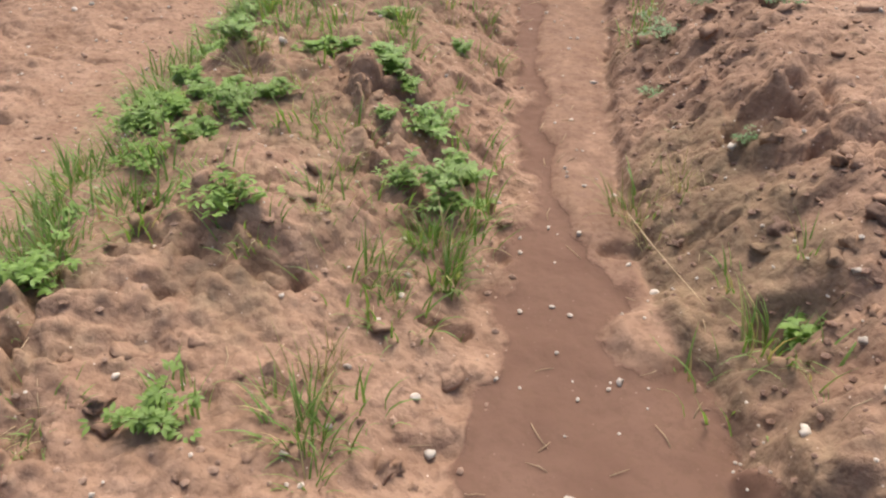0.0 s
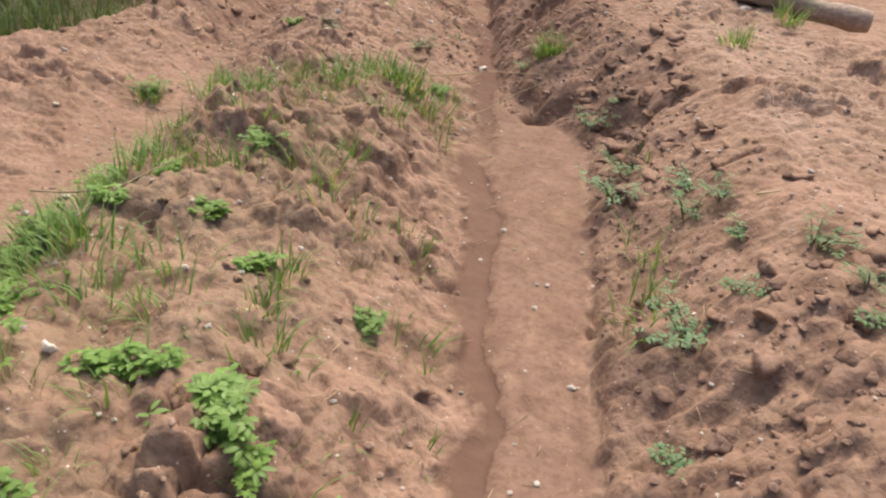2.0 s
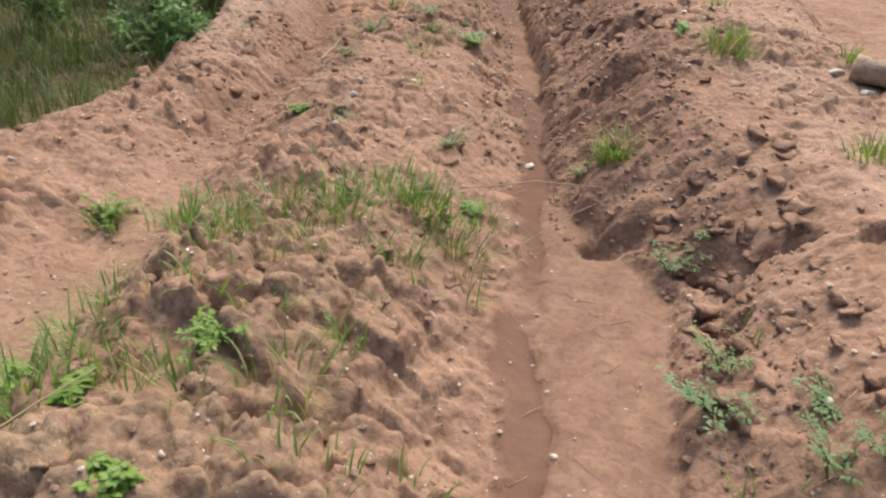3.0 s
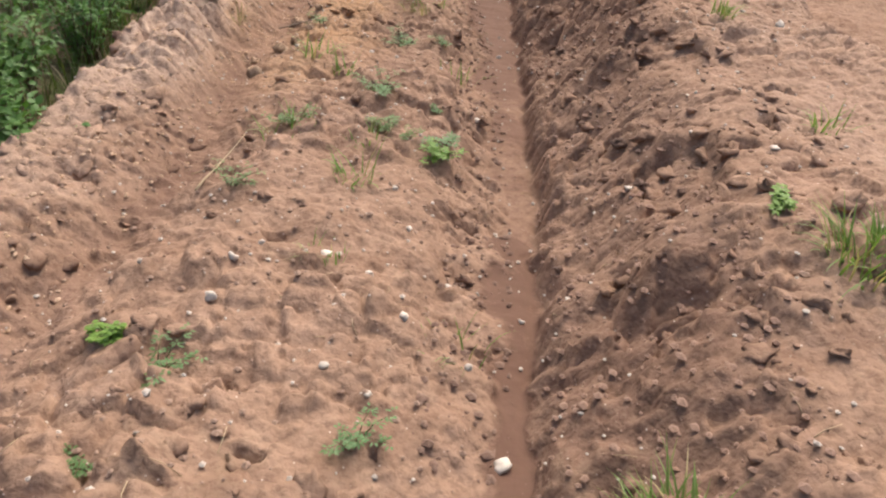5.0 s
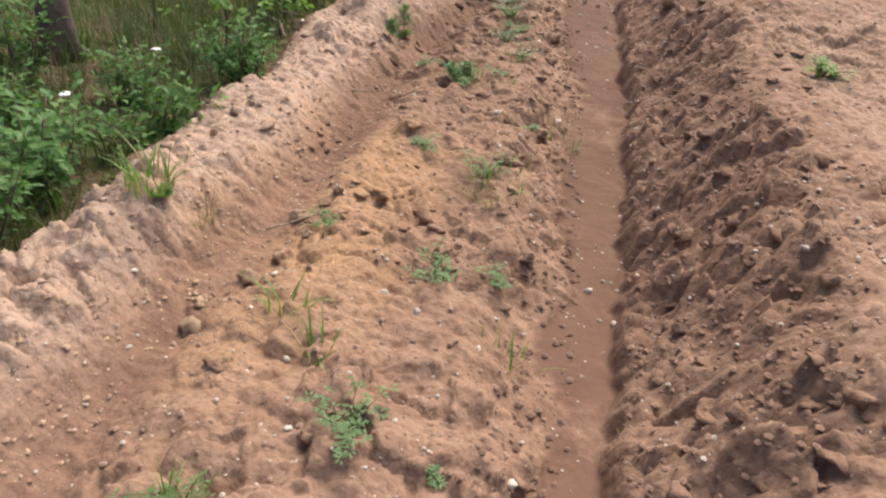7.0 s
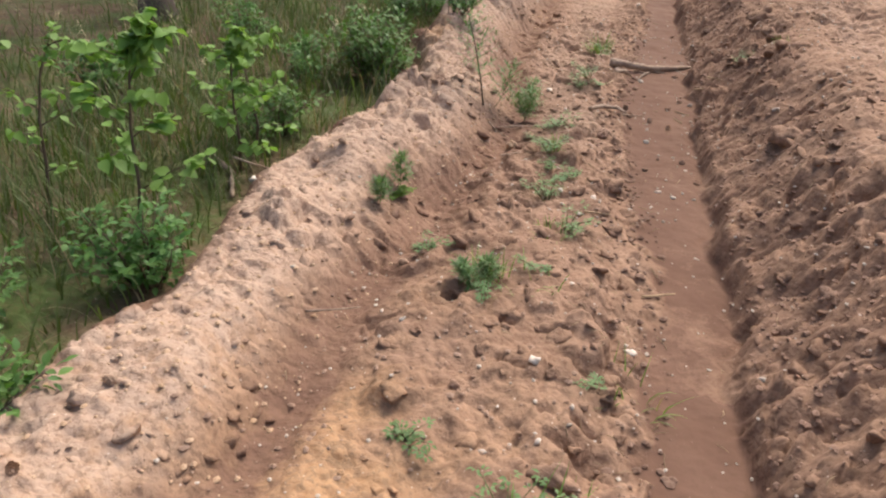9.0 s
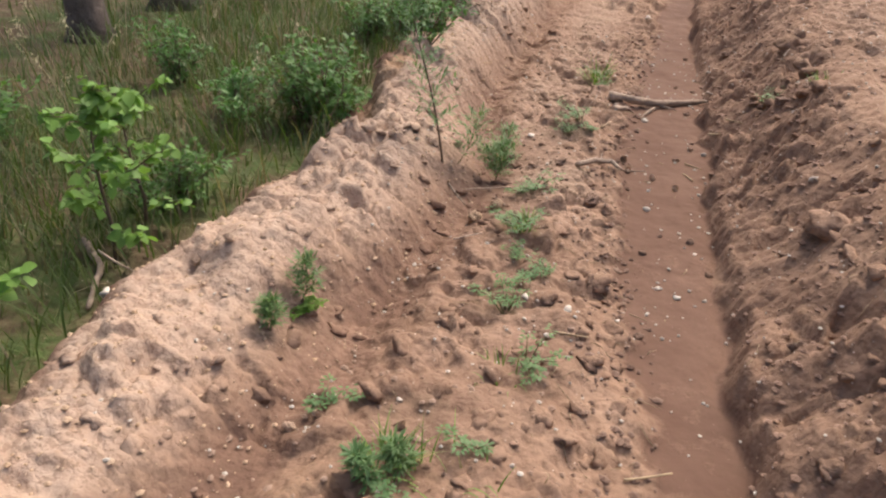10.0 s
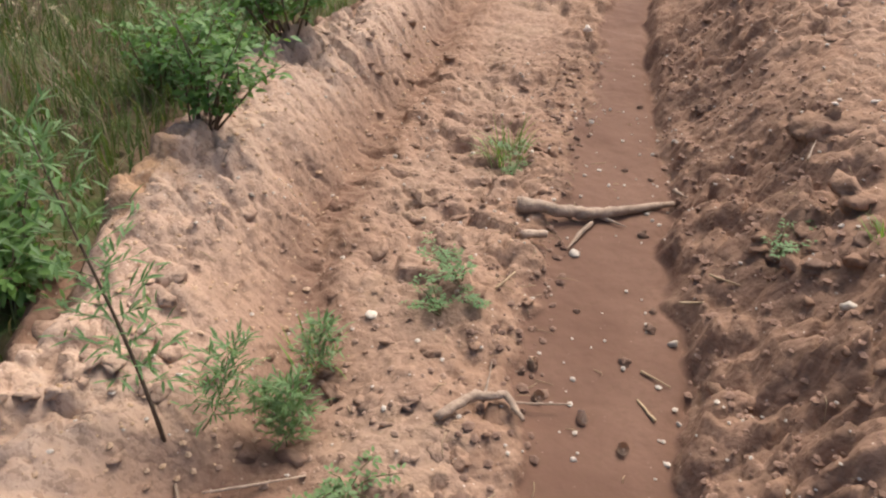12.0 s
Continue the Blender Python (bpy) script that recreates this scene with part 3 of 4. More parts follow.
def shrub(name, label, leaf_mat, tall, wide, stems, per, leaf_len, leaf_wid, category="shrub", group="shrubs at the wood's edge"):
    ob = tagged(new(name), label, category, group)
    lv = Geo()
    for s in range(stems):
        a, lean = spin(), random.uniform(0.1, 1.0) * wide
        r0 = random.uniform(0, 0.25) * wide
        start = Vector((math.cos(a) * r0, math.sin(a) * r0, 0))
        h = tall * random.uniform(0.55, 1.05)
        end = start + Vector((math.cos(a) * lean, math.sin(a) * lean, h))
        midp = start.lerp(end, 0.5) + Vector((random.gauss(0, 0.03), random.gauss(0, 0.03), 0.06 * tall))
        g = Geo()
        g.tube([start - Vector((0, 0, 0.05)), midp, end], [0.005, 0.0035, 0.0015], 5)
        part("stem", g, TWIG, ob)
        for k in range(per):
            t = 0.12 + 0.88 * k / per
            q = (start.lerp(midp, 2 * t) if t < 0.5 else midp.lerp(end, 2 * t - 1))
            b = spin()
            twig = Vector((math.cos(b), math.sin(b), random.uniform(-0.1, 0.6)))
            for j in range(3):
                f = twig + Vector([random.gauss(0, 0.5) for _ in range(3)])
                root = q + twig * leaf_len * (0.3 + 0.65 * j)
                lv.leaf(root, f, Vector((random.gauss(0, 0.3), random.gauss(0, 0.3), 1)), leaf_len * random.uniform(0.7, 1.25), leaf_wid * random.uniform(0.8, 1.2))
    tagged(part("foliage", lv, leaf_mat, ob), kind="stuff")
    return ob


shrubs = [shrub("shrub", "dense low green leafy shrub at the wood's edge", SHRUB, t, w, 16, 16, 0.042, 0.022) for t, w in ((0.42, 0.30), (0.34, 0.34), (0.5, 0.28))]
spots = [(-1.73, 9.11), (-1.56, 9.73), (-1.63, 8.61), (-1.60, 10.76), (-2.15, 13.40), (-1.78, 13.56), (-2.00, 15.65), (-1.90, 12.35), (-1.62, 13.56), (-2.10, 15.20), (-1.46, 15.24), (-2.45, 7.90), (-1.76, 7.96), (-1.59, 7.51), (-1.75, 8.20),
         (-2.20, 9.50), (-2.30, 8.60), (-2.71, 7.21), (-2.00, 10.20), (-3.21, 6.41), (-2.60, 10.10), (-3.01, 8.91), (-3.21, 12.61), (-2.90, 13.90), (-1.37, 14.29), (-3.20, 5.60), (-2.31, 16.61)]
for k, (sx, sy) in enumerate(spots):
    m = Matrix.Translation(stand(sx, sy)) @ pose(0, 0, 0, random.uniform(-6, 6), random.uniform(-6, 6), random.uniform(0, 360)) @ Matrix.Scale(random.uniform(0.8, 1.15), 4)
    if k < 3:
        shrubs[k].matrix_world = m
    else:
        c = copy_thing(shrubs[k % 3], m)
        c.matrix_world = m


def birch_sapling(x, y, tall, leaves, lean, size):
    ob = tagged(new("birch_sapling"), "young birch with fresh green toothed leaves on thin dark stems", "sapling", "birch saplings at the wood's edge")
    ob.matrix_world = Matrix.Translation(stand(x, y, 0.02))
    stem = Geo()
    trunk = [Vector((lean[0] * t * t + 0.02 * math.sin(7 * t), lean[1] * t * t, tall * t)) for t in (0, 0.25, 0.5, 0.75, 1)]
    stem.tube(trunk, [0.009, 0.008, 0.006, 0.004, 0.002], 7)
    twigs = []
    for k in range(9):
        t = 0.22 + 0.75 * k / 9
        q = trunk[int(t * 4)].lerp(trunk[min(int(t * 4) + 1, 4)], t * 4 % 1)
        a = k * 2.4 + random.uniform(-0.4, 0.4)
        e = q + Vector((math.cos(a), math.sin(a), random.uniform(0.2, 0.7))) * random.uniform(0.16, 0.30) * (1.15 - 0.5 * t)
        g = Geo()
        g.tube([q, (q + e) / 2 + Vector((0, 0, 0.015)), e], [0.0035, 0.0025, 0.0012], 5)
        part("twig", g, TWIG, ob)
        twigs.append((q, e))
    part("stem", stem, TWIG, ob)
    shapes = []
    for s in range(3):
        g = Geo()
        g.leaf((0, 0, 0), Vector((0, 1, 0)), Vector((0, 0, 1)), 1.0, 0.8, 0.12 + 0.12 * s, 0.1 + 0.15 * s)
        shapes.append(g.mesh("leaf", BIRCH))
    for k in range(leaves):
        q, e = twigs[k % 9] if k % 4 else (trunk[3], trunk[4])
        c = q.lerp(e, random.uniform(0.25, 1.1)) + Vector([random.gauss(0, 0.012) for _ in range(3)])
        lf = new("leaf", shapes[k % 3])
        lf.parent = ob
        lf.matrix_local = Matrix.Translation(c) @ pose(0, 0, 0, random.uniform(-50, 25), random.uniform(-35, 35), random.uniform(0, 360)) @ Matrix.Scale(size * random.uniform(0.65, 1.2), 4)


birch_sapling(-1.89, 11.11, 0.95, 290, (0.10, 0.05), 0.066)
birch_sapling(-1.83, 11.86, 0.78, 280, (0.04, 0.0), 0.056)
birch_sapling(-2.45, 11.20, 0.85, 110, (0.12, 0.1), 0.045)
birch_sapling(-1.86, 12.11, 0.6, 200, (-0.06, 0.05), 0.05)


def daisy(x, y, tall):
    ob = tagged(new("daisy"), "white daisy with a yellow disc on a thin stalk", "flower", "daisies in the grass")
    ob.matrix_world = Matrix.Translation(stand(x, y)) @ pose(0, 0, 0, random.uniform(-8, 8), random.uniform(-8, 8), random.uniform(0, 360))
    g = Geo()
    g.tube([(0, 0, -0.03), (0.01, 0, tall / 2), (0, 0, tall)], [0.002, 0.002, 0.0015], 5)
    part("stalk", g, STEM, ob)
    petal = Geo()
    petal.leaf((0, 0, 0), Vector((0, 1, 0.12)), Vector((0, 0, 1)), 0.024, 0.009, 0.1, 0.2)
    pm = petal.mesh("petal", PETAL)
    for k in range(15):
        q = part("petal", pm, PETAL, ob)
        q.matrix_local = pose(0, 0, tall, -18, 0, k * 24) @ pose(0, 0.006, 0)
    q = part("disc", lump_mesh("disc", DISC, 1, 0.5, 0.1, 4), DISC, ob)
    q.matrix_local = Matrix.Translation((0, 0, tall + 0.002)) @ Matrix.Scale(0.008, 4)


for dx, dy in ((-1.57, 8.76), (-1.78, 9.50), (-1.69, 10.03), (-1.95, 9.15)):
    daisy(dx, dy, random.uniform(0.36, 0.42))


def panicle(x, y, tall):
    ob = tagged(new("flowering_grass"), "tall thin grass stalk with a drooping pale seed head", "grass", "flowering grasses")
    a = spin()
    ob.matrix_world = Matrix.Translation(stand(x, y)) @ pose(0, 0, 0, 0, 0, math.degrees(a))
    g, h = Geo(), Geo()
    path = [Vector((0.28 * t * t * tall, 0, tall * (t - 0.12 * t ** 3))) for t in (0, 0.3, 0.6, 0.8, 0.92, 1)]
    g.tube([path[0] - Vector((0, 0, 0.03))] + path[1:], [0.0016, 0.0014, 0.0012, 0.001, 0.0008, 0.0006], 4)
    for k in range(34):
        t = random.random()
        q = path[3].lerp(path[4], t * 2) if t < 0.5 else path[4].lerp(path[5], t * 2 - 1)
        f = Vector((0.5, random.gauss(0, 0.8), random.gauss(0.1, 0.7)))
        h.leaf(q + f * 0.012, f, Vector((0, 0, 1)), random.uniform(0.012, 0.022), 0.005)
    part("stalk", g, STRAW, ob)
    tagged(part("seed_head", h, PANICLE, ob), kind="stuff")
    return ob


heads = [panicle(-2.3, 14.3, t) for t in (0.75, 0.9, 0.62)]
for k in range(46):
    y = random.uniform(11.8, 17.0)
    x = float(WOOD_EDGE(np.array([y]))[0]) - random.uniform(0.1, 2.0)
    copy_thing(heads[k % 3], Matrix.Translation(stand(x, y)) @ pose(0, 0, 0, random.uniform(-8, 8), random.uniform(-8, 8), random.uniform(0, 360)))

# ---- plants on the bare earth ----
def grass_tuft(mat, blades, tall, spread, width, label):
    ob = tagged(new("grass_tuft"), label, "grass", "grass tufts on the track")
    g = Geo()
    for k in range(blades):
        a, r = spin(), spread * math.sqrt(random.random())
        b = a + random.gauss(0, 0.7)
        g.blade((math.cos(a) * r, math.sin(a) * r, -0.02), b, tall * random.uniform(0.45, 1.1), width * random.uniform(0.6, 1.2), random.uniform(0.05, 0.7), random.uniform(0.2, 1.9))
    tagged(part("foliage", g, mat, ob), kind="stuff")
    return ob


def settle(protos, places, lo=0.75, hi=1.2, sink=0.0):
    """Puts each place's plant, from prototypes in turn: the prototypes first, then copies."""
    for k, (x, y) in enumerate(places):
        m = Matrix.Translation(stand(x, y, sink)) @ pose(0, 0, 0, random.uniform(-8, 8), random.uniform(-8, 8), random.uniform(0, 360)) @ Matrix.Scale(random.uniform(lo, hi), 4)
        o = protos[k] if k < len(protos) else copy_thing(protos[k % len(protos)], m)
        o.matrix_world = m


def scatter(n, ya, yb, left, right, u0=0.0, u1=1.0):
    out = []
    for _ in range(n):
        y = random.uniform(ya, yb)
        a, b = float(left(np.array([y]))[0]), float(right(np.array([y]))[0])
        out.append((a + (b - a) * random.uniform(u0, u1), y))
    return out


green = [grass_tuft(GRASS, n, t, s, 0.0075, "tuft of fresh green grass growing in the bare earth") for n, t, s in ((42, 0.17, 0.06), (30, 0.13, 0.05), (55, 0.20, 0.08), (30, 0.15, 0.07))]
settle(green, [(0.0, 1.88), (-0.06, 2.02), (1.50, 6.38), (1.55, 6.43), (1.47, 6.46), (1.58, 6.36), (-0.02, 1.94), (-1.15, 1.94), (-0.18, 3.56), (-0.82, 3.72), (0.86, 1.51), (-0.60, 1.27), (-0.34, 1.21), (-0.20, 3.37), (0.14, 5.31), (-0.54, 5.13), (-1.08, 5.31), (-0.18, 5.36), (0.18, 5.25), (-0.50, 5.05), (-0.67, 5.10), (1.72, 7.33), (1.73, 5.33), (-0.01, 4.48), (1.61, 8.52), (1.57, 6.47),
                 (-1.02, 8.89), (1.53, 10.90), (-0.35, 11.10), (-0.34, 2.32), (0.05, 2.13), (-0.99, 2.08), (-0.32, 12.61), (0.90, 14.01), (-0.36, 15.02), (-0.66, 13.57), (-0.79, 3.68), (-0.68, 4.25), (2.19, 5.84), (3.11, 6.71), (2.08, 6.40), (-1.08, 2.35), (-1.13, 1.65), (-1.29, 1.94), (-1.07, 1.76), (-1.20, 2.06), (-1.03, 1.66), (-0.94, 3.58), (-0.99, 3.78), (-0.91, 4.08), (-0.39, 5.27), (0.05, 5.31), (-0.10, 5.13), (0.25, 5.13), (-0.05, 2.04), (0.00, 1.89), (0.88, 5.71), (0.92, 5.70), (0.93, 5.69)], 0.7, 1.15)
sparse = [grass_tuft(GRASS, n, t, s, 0.0065, "few thin green grass blades in the bare earth") for n, t, s in ((26, 0.13, 0.10), (18, 0.10, 0.08), (34, 0.15, 0.12), (16, 0.18, 0.06))]
settle(sparse, scatter(105, 1.0, 5.6, DITCH, RUT_L, 0.12, 0.97) + scatter(60, 1.3, 4.6, DITCH, RUT_L, 0.08, 0.34) + scatter(12, 4.9, 5.5, DITCH, RUT_L, 0.2, 0.9) + scatter(10, 1.2, 5, STRIP_R, DARK_R, 0.1, 0.9) + scatter(14, 6, 12, DITCH, RUT_L, 0.2, 1.0) + [(0.66, 2.25), (0.69, 2.28), (0.91, 5.70), (0.94, 5.69), (0.87, 5.74)], 0.7, 1.25)
straw = [grass_tuft(GRASS_DRY, n, t, 0.06, 0.004, "tuft of yellowing half-dry grass in the earth") for n, t in ((34, 0.20), (22, 0.13))]
settle(straw, [(0.66, 2.22), (0.69, 2.08), (0.63, 2.32), (0.03, 9.83), (0.09, 9.75), (-0.02, 9.89), (-0.33, 4.11), (-0.33, 11.07), (0.79, 2.25), (0.88, 5.70), (-0.31, 2.55), (-0.16, 2.79), (-0.91, 9.02)] + scatter(16, 1.1, 5.6, DITCH, RUT_L, 0.3, 0.95), 0.6, 1.1)


def weed(stems, tall, leaf_len, leaf_wid, mat, label, name="weed", toothed=0.0):
    ob = tagged(new(name), label, "weed", "weeds on the track")
    lv = Geo()
    for s in range(stems):
        a, out = spin(), random.uniform(0.2, 1.0)
        end = Vector((math.cos(a) * out * tall * 1.7, math.sin(a) * out * tall * 1.7, tall * random.uniform(0.25, 1.0)))
        g = Geo()
        g.tube([(0, 0, -0.02), end * 0.5 + Vector((0, 0, tall * 0.15)), end], [0.0022, 0.0018, 0.001], 4)
        part("stem", g, STEM, ob)
        for k in range(7):
            t = 0.3 + 0.7 * k / 6
            b = spin()
            for j in (-0.7, 0, 0.7):
                f = Vector((math.cos(b + j), math.sin(b + j), random.uniform(-0.1, 0.45)))
                lv.leaf(end * t + Vector((0, 0, tall * 0.3 * t * (1 - t))) + f * 0.01, f, Vector((0, 0, 1)), leaf_len * random.uniform(0.7, 1.2), leaf_wid * random.uniform(0.8, 1.2), 0.2, 0.25, toothed)
    tagged(part("foliage", lv, mat, ob), kind="stuff")
    return ob


broad = [weed(n, t, l, w, WEED, "low leafy green weed spreading on the earth") for n, t, l, w in ((10, 0.075, 0.034, 0.020), (8, 0.06, 0.030, 0.020), (13, 0.10, 0.032, 0.013))]
left_verge = [(-0.96, 2.62), (-0.90, 2.74), (-1.04, 2.48), (-0.79, 2.66), (-0.97, 2.83), (-0.72, 2.57), (-1.11, 2.71), (-0.85, 2.44), (-0.20, 2.88), (-0.13, 2.79), (-0.21, 3.01), (-0.05, 2.65), (0.07, 2.46), (0.96, 1.53), (-0.82, 3.05), (-0.21, 2.91), (-1.00, 2.85), (-1.08, 5.37), (-0.64, 4.13), (-0.50, 6.29), (0.32, 7.56), (1.36, 6.69), (-0.99, 8.91), (1.52, 10.81), (-0.88, 11.68), (-0.77, 3.87), (0.00, 2.24), (0.10, 2.32)]
settle(broad, left_verge + scatter(14, 1.2, 5.6, DITCH, RUT_L, 0.28, 0.9) + scatter(16, 1.6, 4.6, DITCH, RUT_L, 0.14, 0.34) + scatter(3, 1.5, 3.2, DITCH, RUT_L, 0.72, 0.92), 0.55, 1.0)
fine_weeds = [weed(n, t, 0.018, 0.008, WEED_GREY, "small pale green weed with narrow leaves", "small_weed") for n, t in ((8, 0.09), (5, 0.06))]
settle(fine_weeds, [(0.11, 7.73), (0.20, 7.65), (0.01, 8.15), (0.09, 7.83), (0.06, 9.09), (0.35, 7.67), (-0.34, 12.60), (-0.29, 12.42), (-0.33, 12.71), (-0.21, 12.32), (-0.14, 12.27), (-0.25, 12.22), (-0.33, 13.81), (-0.22, 13.85), (-0.30, 13.94), (-0.40, 14.13), (-0.34, 15.08), (-0.30, 14.89), (0.65, 14.16), (-0.44, 13.07), (-0.38, 13.11), (-0.34, 10.17), (-0.10, 11.68), (-0.62, 11.28), (0.96, 3.29), (1.21, 4.20), (1.15, 3.99)]
       + scatter(15, 5.6, 12, DITCH, RUT_L, 0.2, 0.95) + scatter(14, 2, 6, STRIP_R, DARK_R, 0.2, 1.2), 0.7, 1.2)


def feather_plant(x, y, tall, lean, name, label, woody, blade=0.034, boughs=34):
    """A plant with an upright stem and whorls of fine narrow leaves."""
    ob = tagged(new(name), label, "plant")
    ob.matrix_world = Matrix.Translation(stand(x, y, 0.01))
    g, lv = Geo(), Geo()
    path = [Vector((lean[0] * t, lean[1] * t, tall * t)) + Vector((0.012 * math.sin(5 * t), 0, 0)) for t in np.linspace(0, 1, 8)]
    g.tube(path, [woody * (1 - 0.75 * k / 7) for k in range(8)], 6)
    for k in range(boughs):
        t = 0.22 + 0.78 * k / (boughs - 1)
        q = path[int(t * 6.99)].lerp(path[int(t * 6.99) + 1], t * 6.99 % 1)
        a = k * 2.4
        side = Vector((math.cos(a), math.sin(a), random.uniform(0.3, 0.9)))
        reach = min(tall, 0.4) * (0.12 + 0.26 * math.sin(math.pi * min(1, t)) * random.uniform(0.6, 1.1))
        e = q + side * reach
        lv.tube([q, e], [0.001, 0.0006], 4)
        for j in range(9):
            f = side + Vector([random.gauss(0, 0.65) for _ in range(3)])
            lv.leaf(q.lerp(e, (j + 1) / 9), f, Vector((0, 0, 1)), random.uniform(0.7, 1.2) * blade, 0.17 * blade, 0.2, 0.15)
    part("stem", g, TWIG if woody > 0.003 else STEM, ob)
    tagged(part("foliage", lv, WEED_GREY, ob), kind="stuff")


feather_plant(-0.83, 13.05, 0.80, (-0.20, 0.06), "wormwood_plant", "upright feathery green herb on a dark stem", 0.006, 0.045, 46)
feather_plant(-0.62, 13.26, 0.22, (0.05, 0.0), "feathery_seedling", "small bushy feathery green herb", 0.0025)
feather_plant(-0.60, 13.23, 0.18, (-0.06, 0.03), "feathery_seedling", "small bushy feathery green herb", 0.0025)
feather_plant(-0.78, 13.13, 0.26, (0.10, 0.06), "feathery_seedling", "thin feathery green herb with few leaves", 0.002)
feather_plant(-0.91, 11.69, 0.15, (0.02, 0.05), "feathery_seedling", "small bushy feathery green herb", 0.002)
feather_plant(-0.94, 11.50, 0.11, (0.04, 0.0), "feathery_seedling", "small bushy feathery green herb", 0.002)
feather_plant(-0.66, 13.51, 0.2, (0.06, 0.03), "feathery_seedling", "small bushy feathery green herb", 0.002)
feather_plant(-0.33, 11.09, 0.12, (0.02, 0.0), "feathery_seedling", "small bushy feathery green herb", 0.002)
feather_plant(-0.37, 11.02, 0.10, (-0.03, 0.0), "feathery_seedling", "small bushy feathery green herb", 0.002)

# ---- dead wood and cones ----
def stick(name, label, path, radii, mat=WOOD, forks=(), category="stick", lift=0.006):
    """A branch lying on the ground along x, y places; forks are side twigs as further paths."""
    ob = tagged(new(name), label, category)
    base = stand(*path[0])
    ob.matrix_world = Matrix.Translation(base)

    def run(pts, rad):
        g, out, rr = Geo(), [], []
        for k in range(len(pts) - 1):
            for s in range(6):
                t = s / 6
                x, y = (pts[k][i] * (1 - t) + pts[k + 1][i] * t for i in (0, 1))
                out.append((x, y))
                rr.append(rad[k] * (1 - t) + rad[k + 1] * t)
        out.append(pts[-1])
        rr.append(rad[-1])
        zs = [height(*q) + r * 0.6 + lift for q, r in zip(out, rr)]
        for _ in range(60):
            zs = [max(zs[k], (zs[max(k - 1, 0)] + zs[min(k + 1, len(zs) - 1)]) / 2) for k in range(len(zs))]
        g.tube([Vector((x, y, z)) - base + Vector((random.gauss(0, 0.15 * r), random.gauss(0, 0.15 * r), 0)) for (x, y), z, r in zip(out, zs, rr)], [r * random.uniform(0.85, 1.15) for r in rr], 10, 0.16)
        return g
    part("limb", run(path, radii), mat, ob)
    for f in forks:
        part("twig", run(f, [radii[-1] * 0.7 + 0.001] * (len(f) - 1) + [0.0015]), mat, ob)


stick("fallen_branch", "crooked bare brown branch lying across the wet wheel rut", [(-0.22, 14.53), (-0.06, 14.55), (0.06, 14.60), (0.20, 14.69), (0.37, 14.80)], [0.027, 0.025, 0.022, 0.018, 0.012], WOOD, [[(0.07, 14.57), (0.03, 14.47), (0.0, 14.36)], [(0.1, 14.62), (0.2, 14.58)], [(0.36, 14.80), (0.41, 14.72)]])
stick("bark_piece", "weathered pale strip of bark lying by the rut", [(-0.17, 14.33), (-0.08, 14.37)], [0.018, 0.014])
stick("root", "gnarled grey root sticking out at the rut's edge", [(-0.22, 13.34), (-0.15, 13.46), (-0.06, 13.50), (0.0, 13.42)], [0.014, 0.015, 0.012, 0.006], WOOD, [[(-0.12, 13.47), (-0.13, 13.64)]], "root", 0.015)
stick("forked_twig", "thin pale forked twig lying on the earth", [(-0.54, 7.15), (-0.52, 7.39), (-0.50, 7.68)], [0.0042, 0.0036, 0.002], STRAW, [[(-0.52, 7.53), (-0.57, 7.49), (-0.65, 7.41)]])
stick("thin_stick", "thin pale stick lying in the wet rut", [(0.27, 11.38), (0.40, 11.46)], [0.004, 0.003], STRAW)
stick("log", "weathered grey-brown log lying beside the track", [(1.98, 6.16), (2.25, 6.08), (2.7, 5.95)], [0.06, 0.062, 0.06], WOOD, (), "log", 0.02)
stick("dry_stalk", "long dry straw stalk hanging over the rut", [(0.62, 2.21), (0.67, 1.97), (0.73, 1.70)], [0.0022, 0.002, 0.0012], STRAW, (), "stalk", 0.02)
stick("dry_stalk", "long dry straw stalk on the bank", [(-1.04, 3.94), (-0.76, 3.91), (-0.60, 4.16)], [0.003, 0.003, 0.002], STRAW, (), "stalk", 0.015)
stick("dry_stalk", "long dry stalk lying over the rut", [(0.28, 5.58), (0.60, 5.64), (0.86, 5.51)], [0.004, 0.003, 0.002], STRAW, [[(0.50, 5.21), (0.70, 5.42), (0.86, 5.47)]], "stalk", 0.02)
stick("dead_branch", "grey dead branch among the undergrowth", [(-2.01, 11.91), (-1.81, 11.76), (-1.66, 11.50)], [0.016, 0.014, 0.008], WOOD, [[(-1.76, 11.71), (-1.50, 11.59)]], "branch")
for bx, by, ba, bl in ((-0.72, 13.01, 0.5, 0.25), (-0.78, 12.99, -0.9, 0.22), (-0.19, 13.98, 1.2, 0.12), (0.30, 13.79, -0.5, 0.1), (-0.70, 9.16, 0.9, 0.3), (-0.88, 10.66, 0.6, 0.2), (0.35, 13.60, 2.2, 0.09), (-0.04, 13.53, 0.3, 0.16), (-0.57, 12.40, 0.8, 0.14), (0.72, 14.43, 1.3, 0.14), (0.39, 14.05, 0.2, 0.08), (0.47, 14.13, -0.4, 0.1), (1.29, 3.83, 0.3, 0.1), (-0.30, 12.02, 2.6, 0.11), (-0.05, 11.91, 0.1, 0.12)):
    stick("twig", "short dry brown twig on the soil", [(bx, by), (bx + bl * math.cos(ba), by + bl * math.sin(ba))], [0.0045, 0.0025], WOOD if bl > 0.13 else STRAW, (), "twig", 0.004)


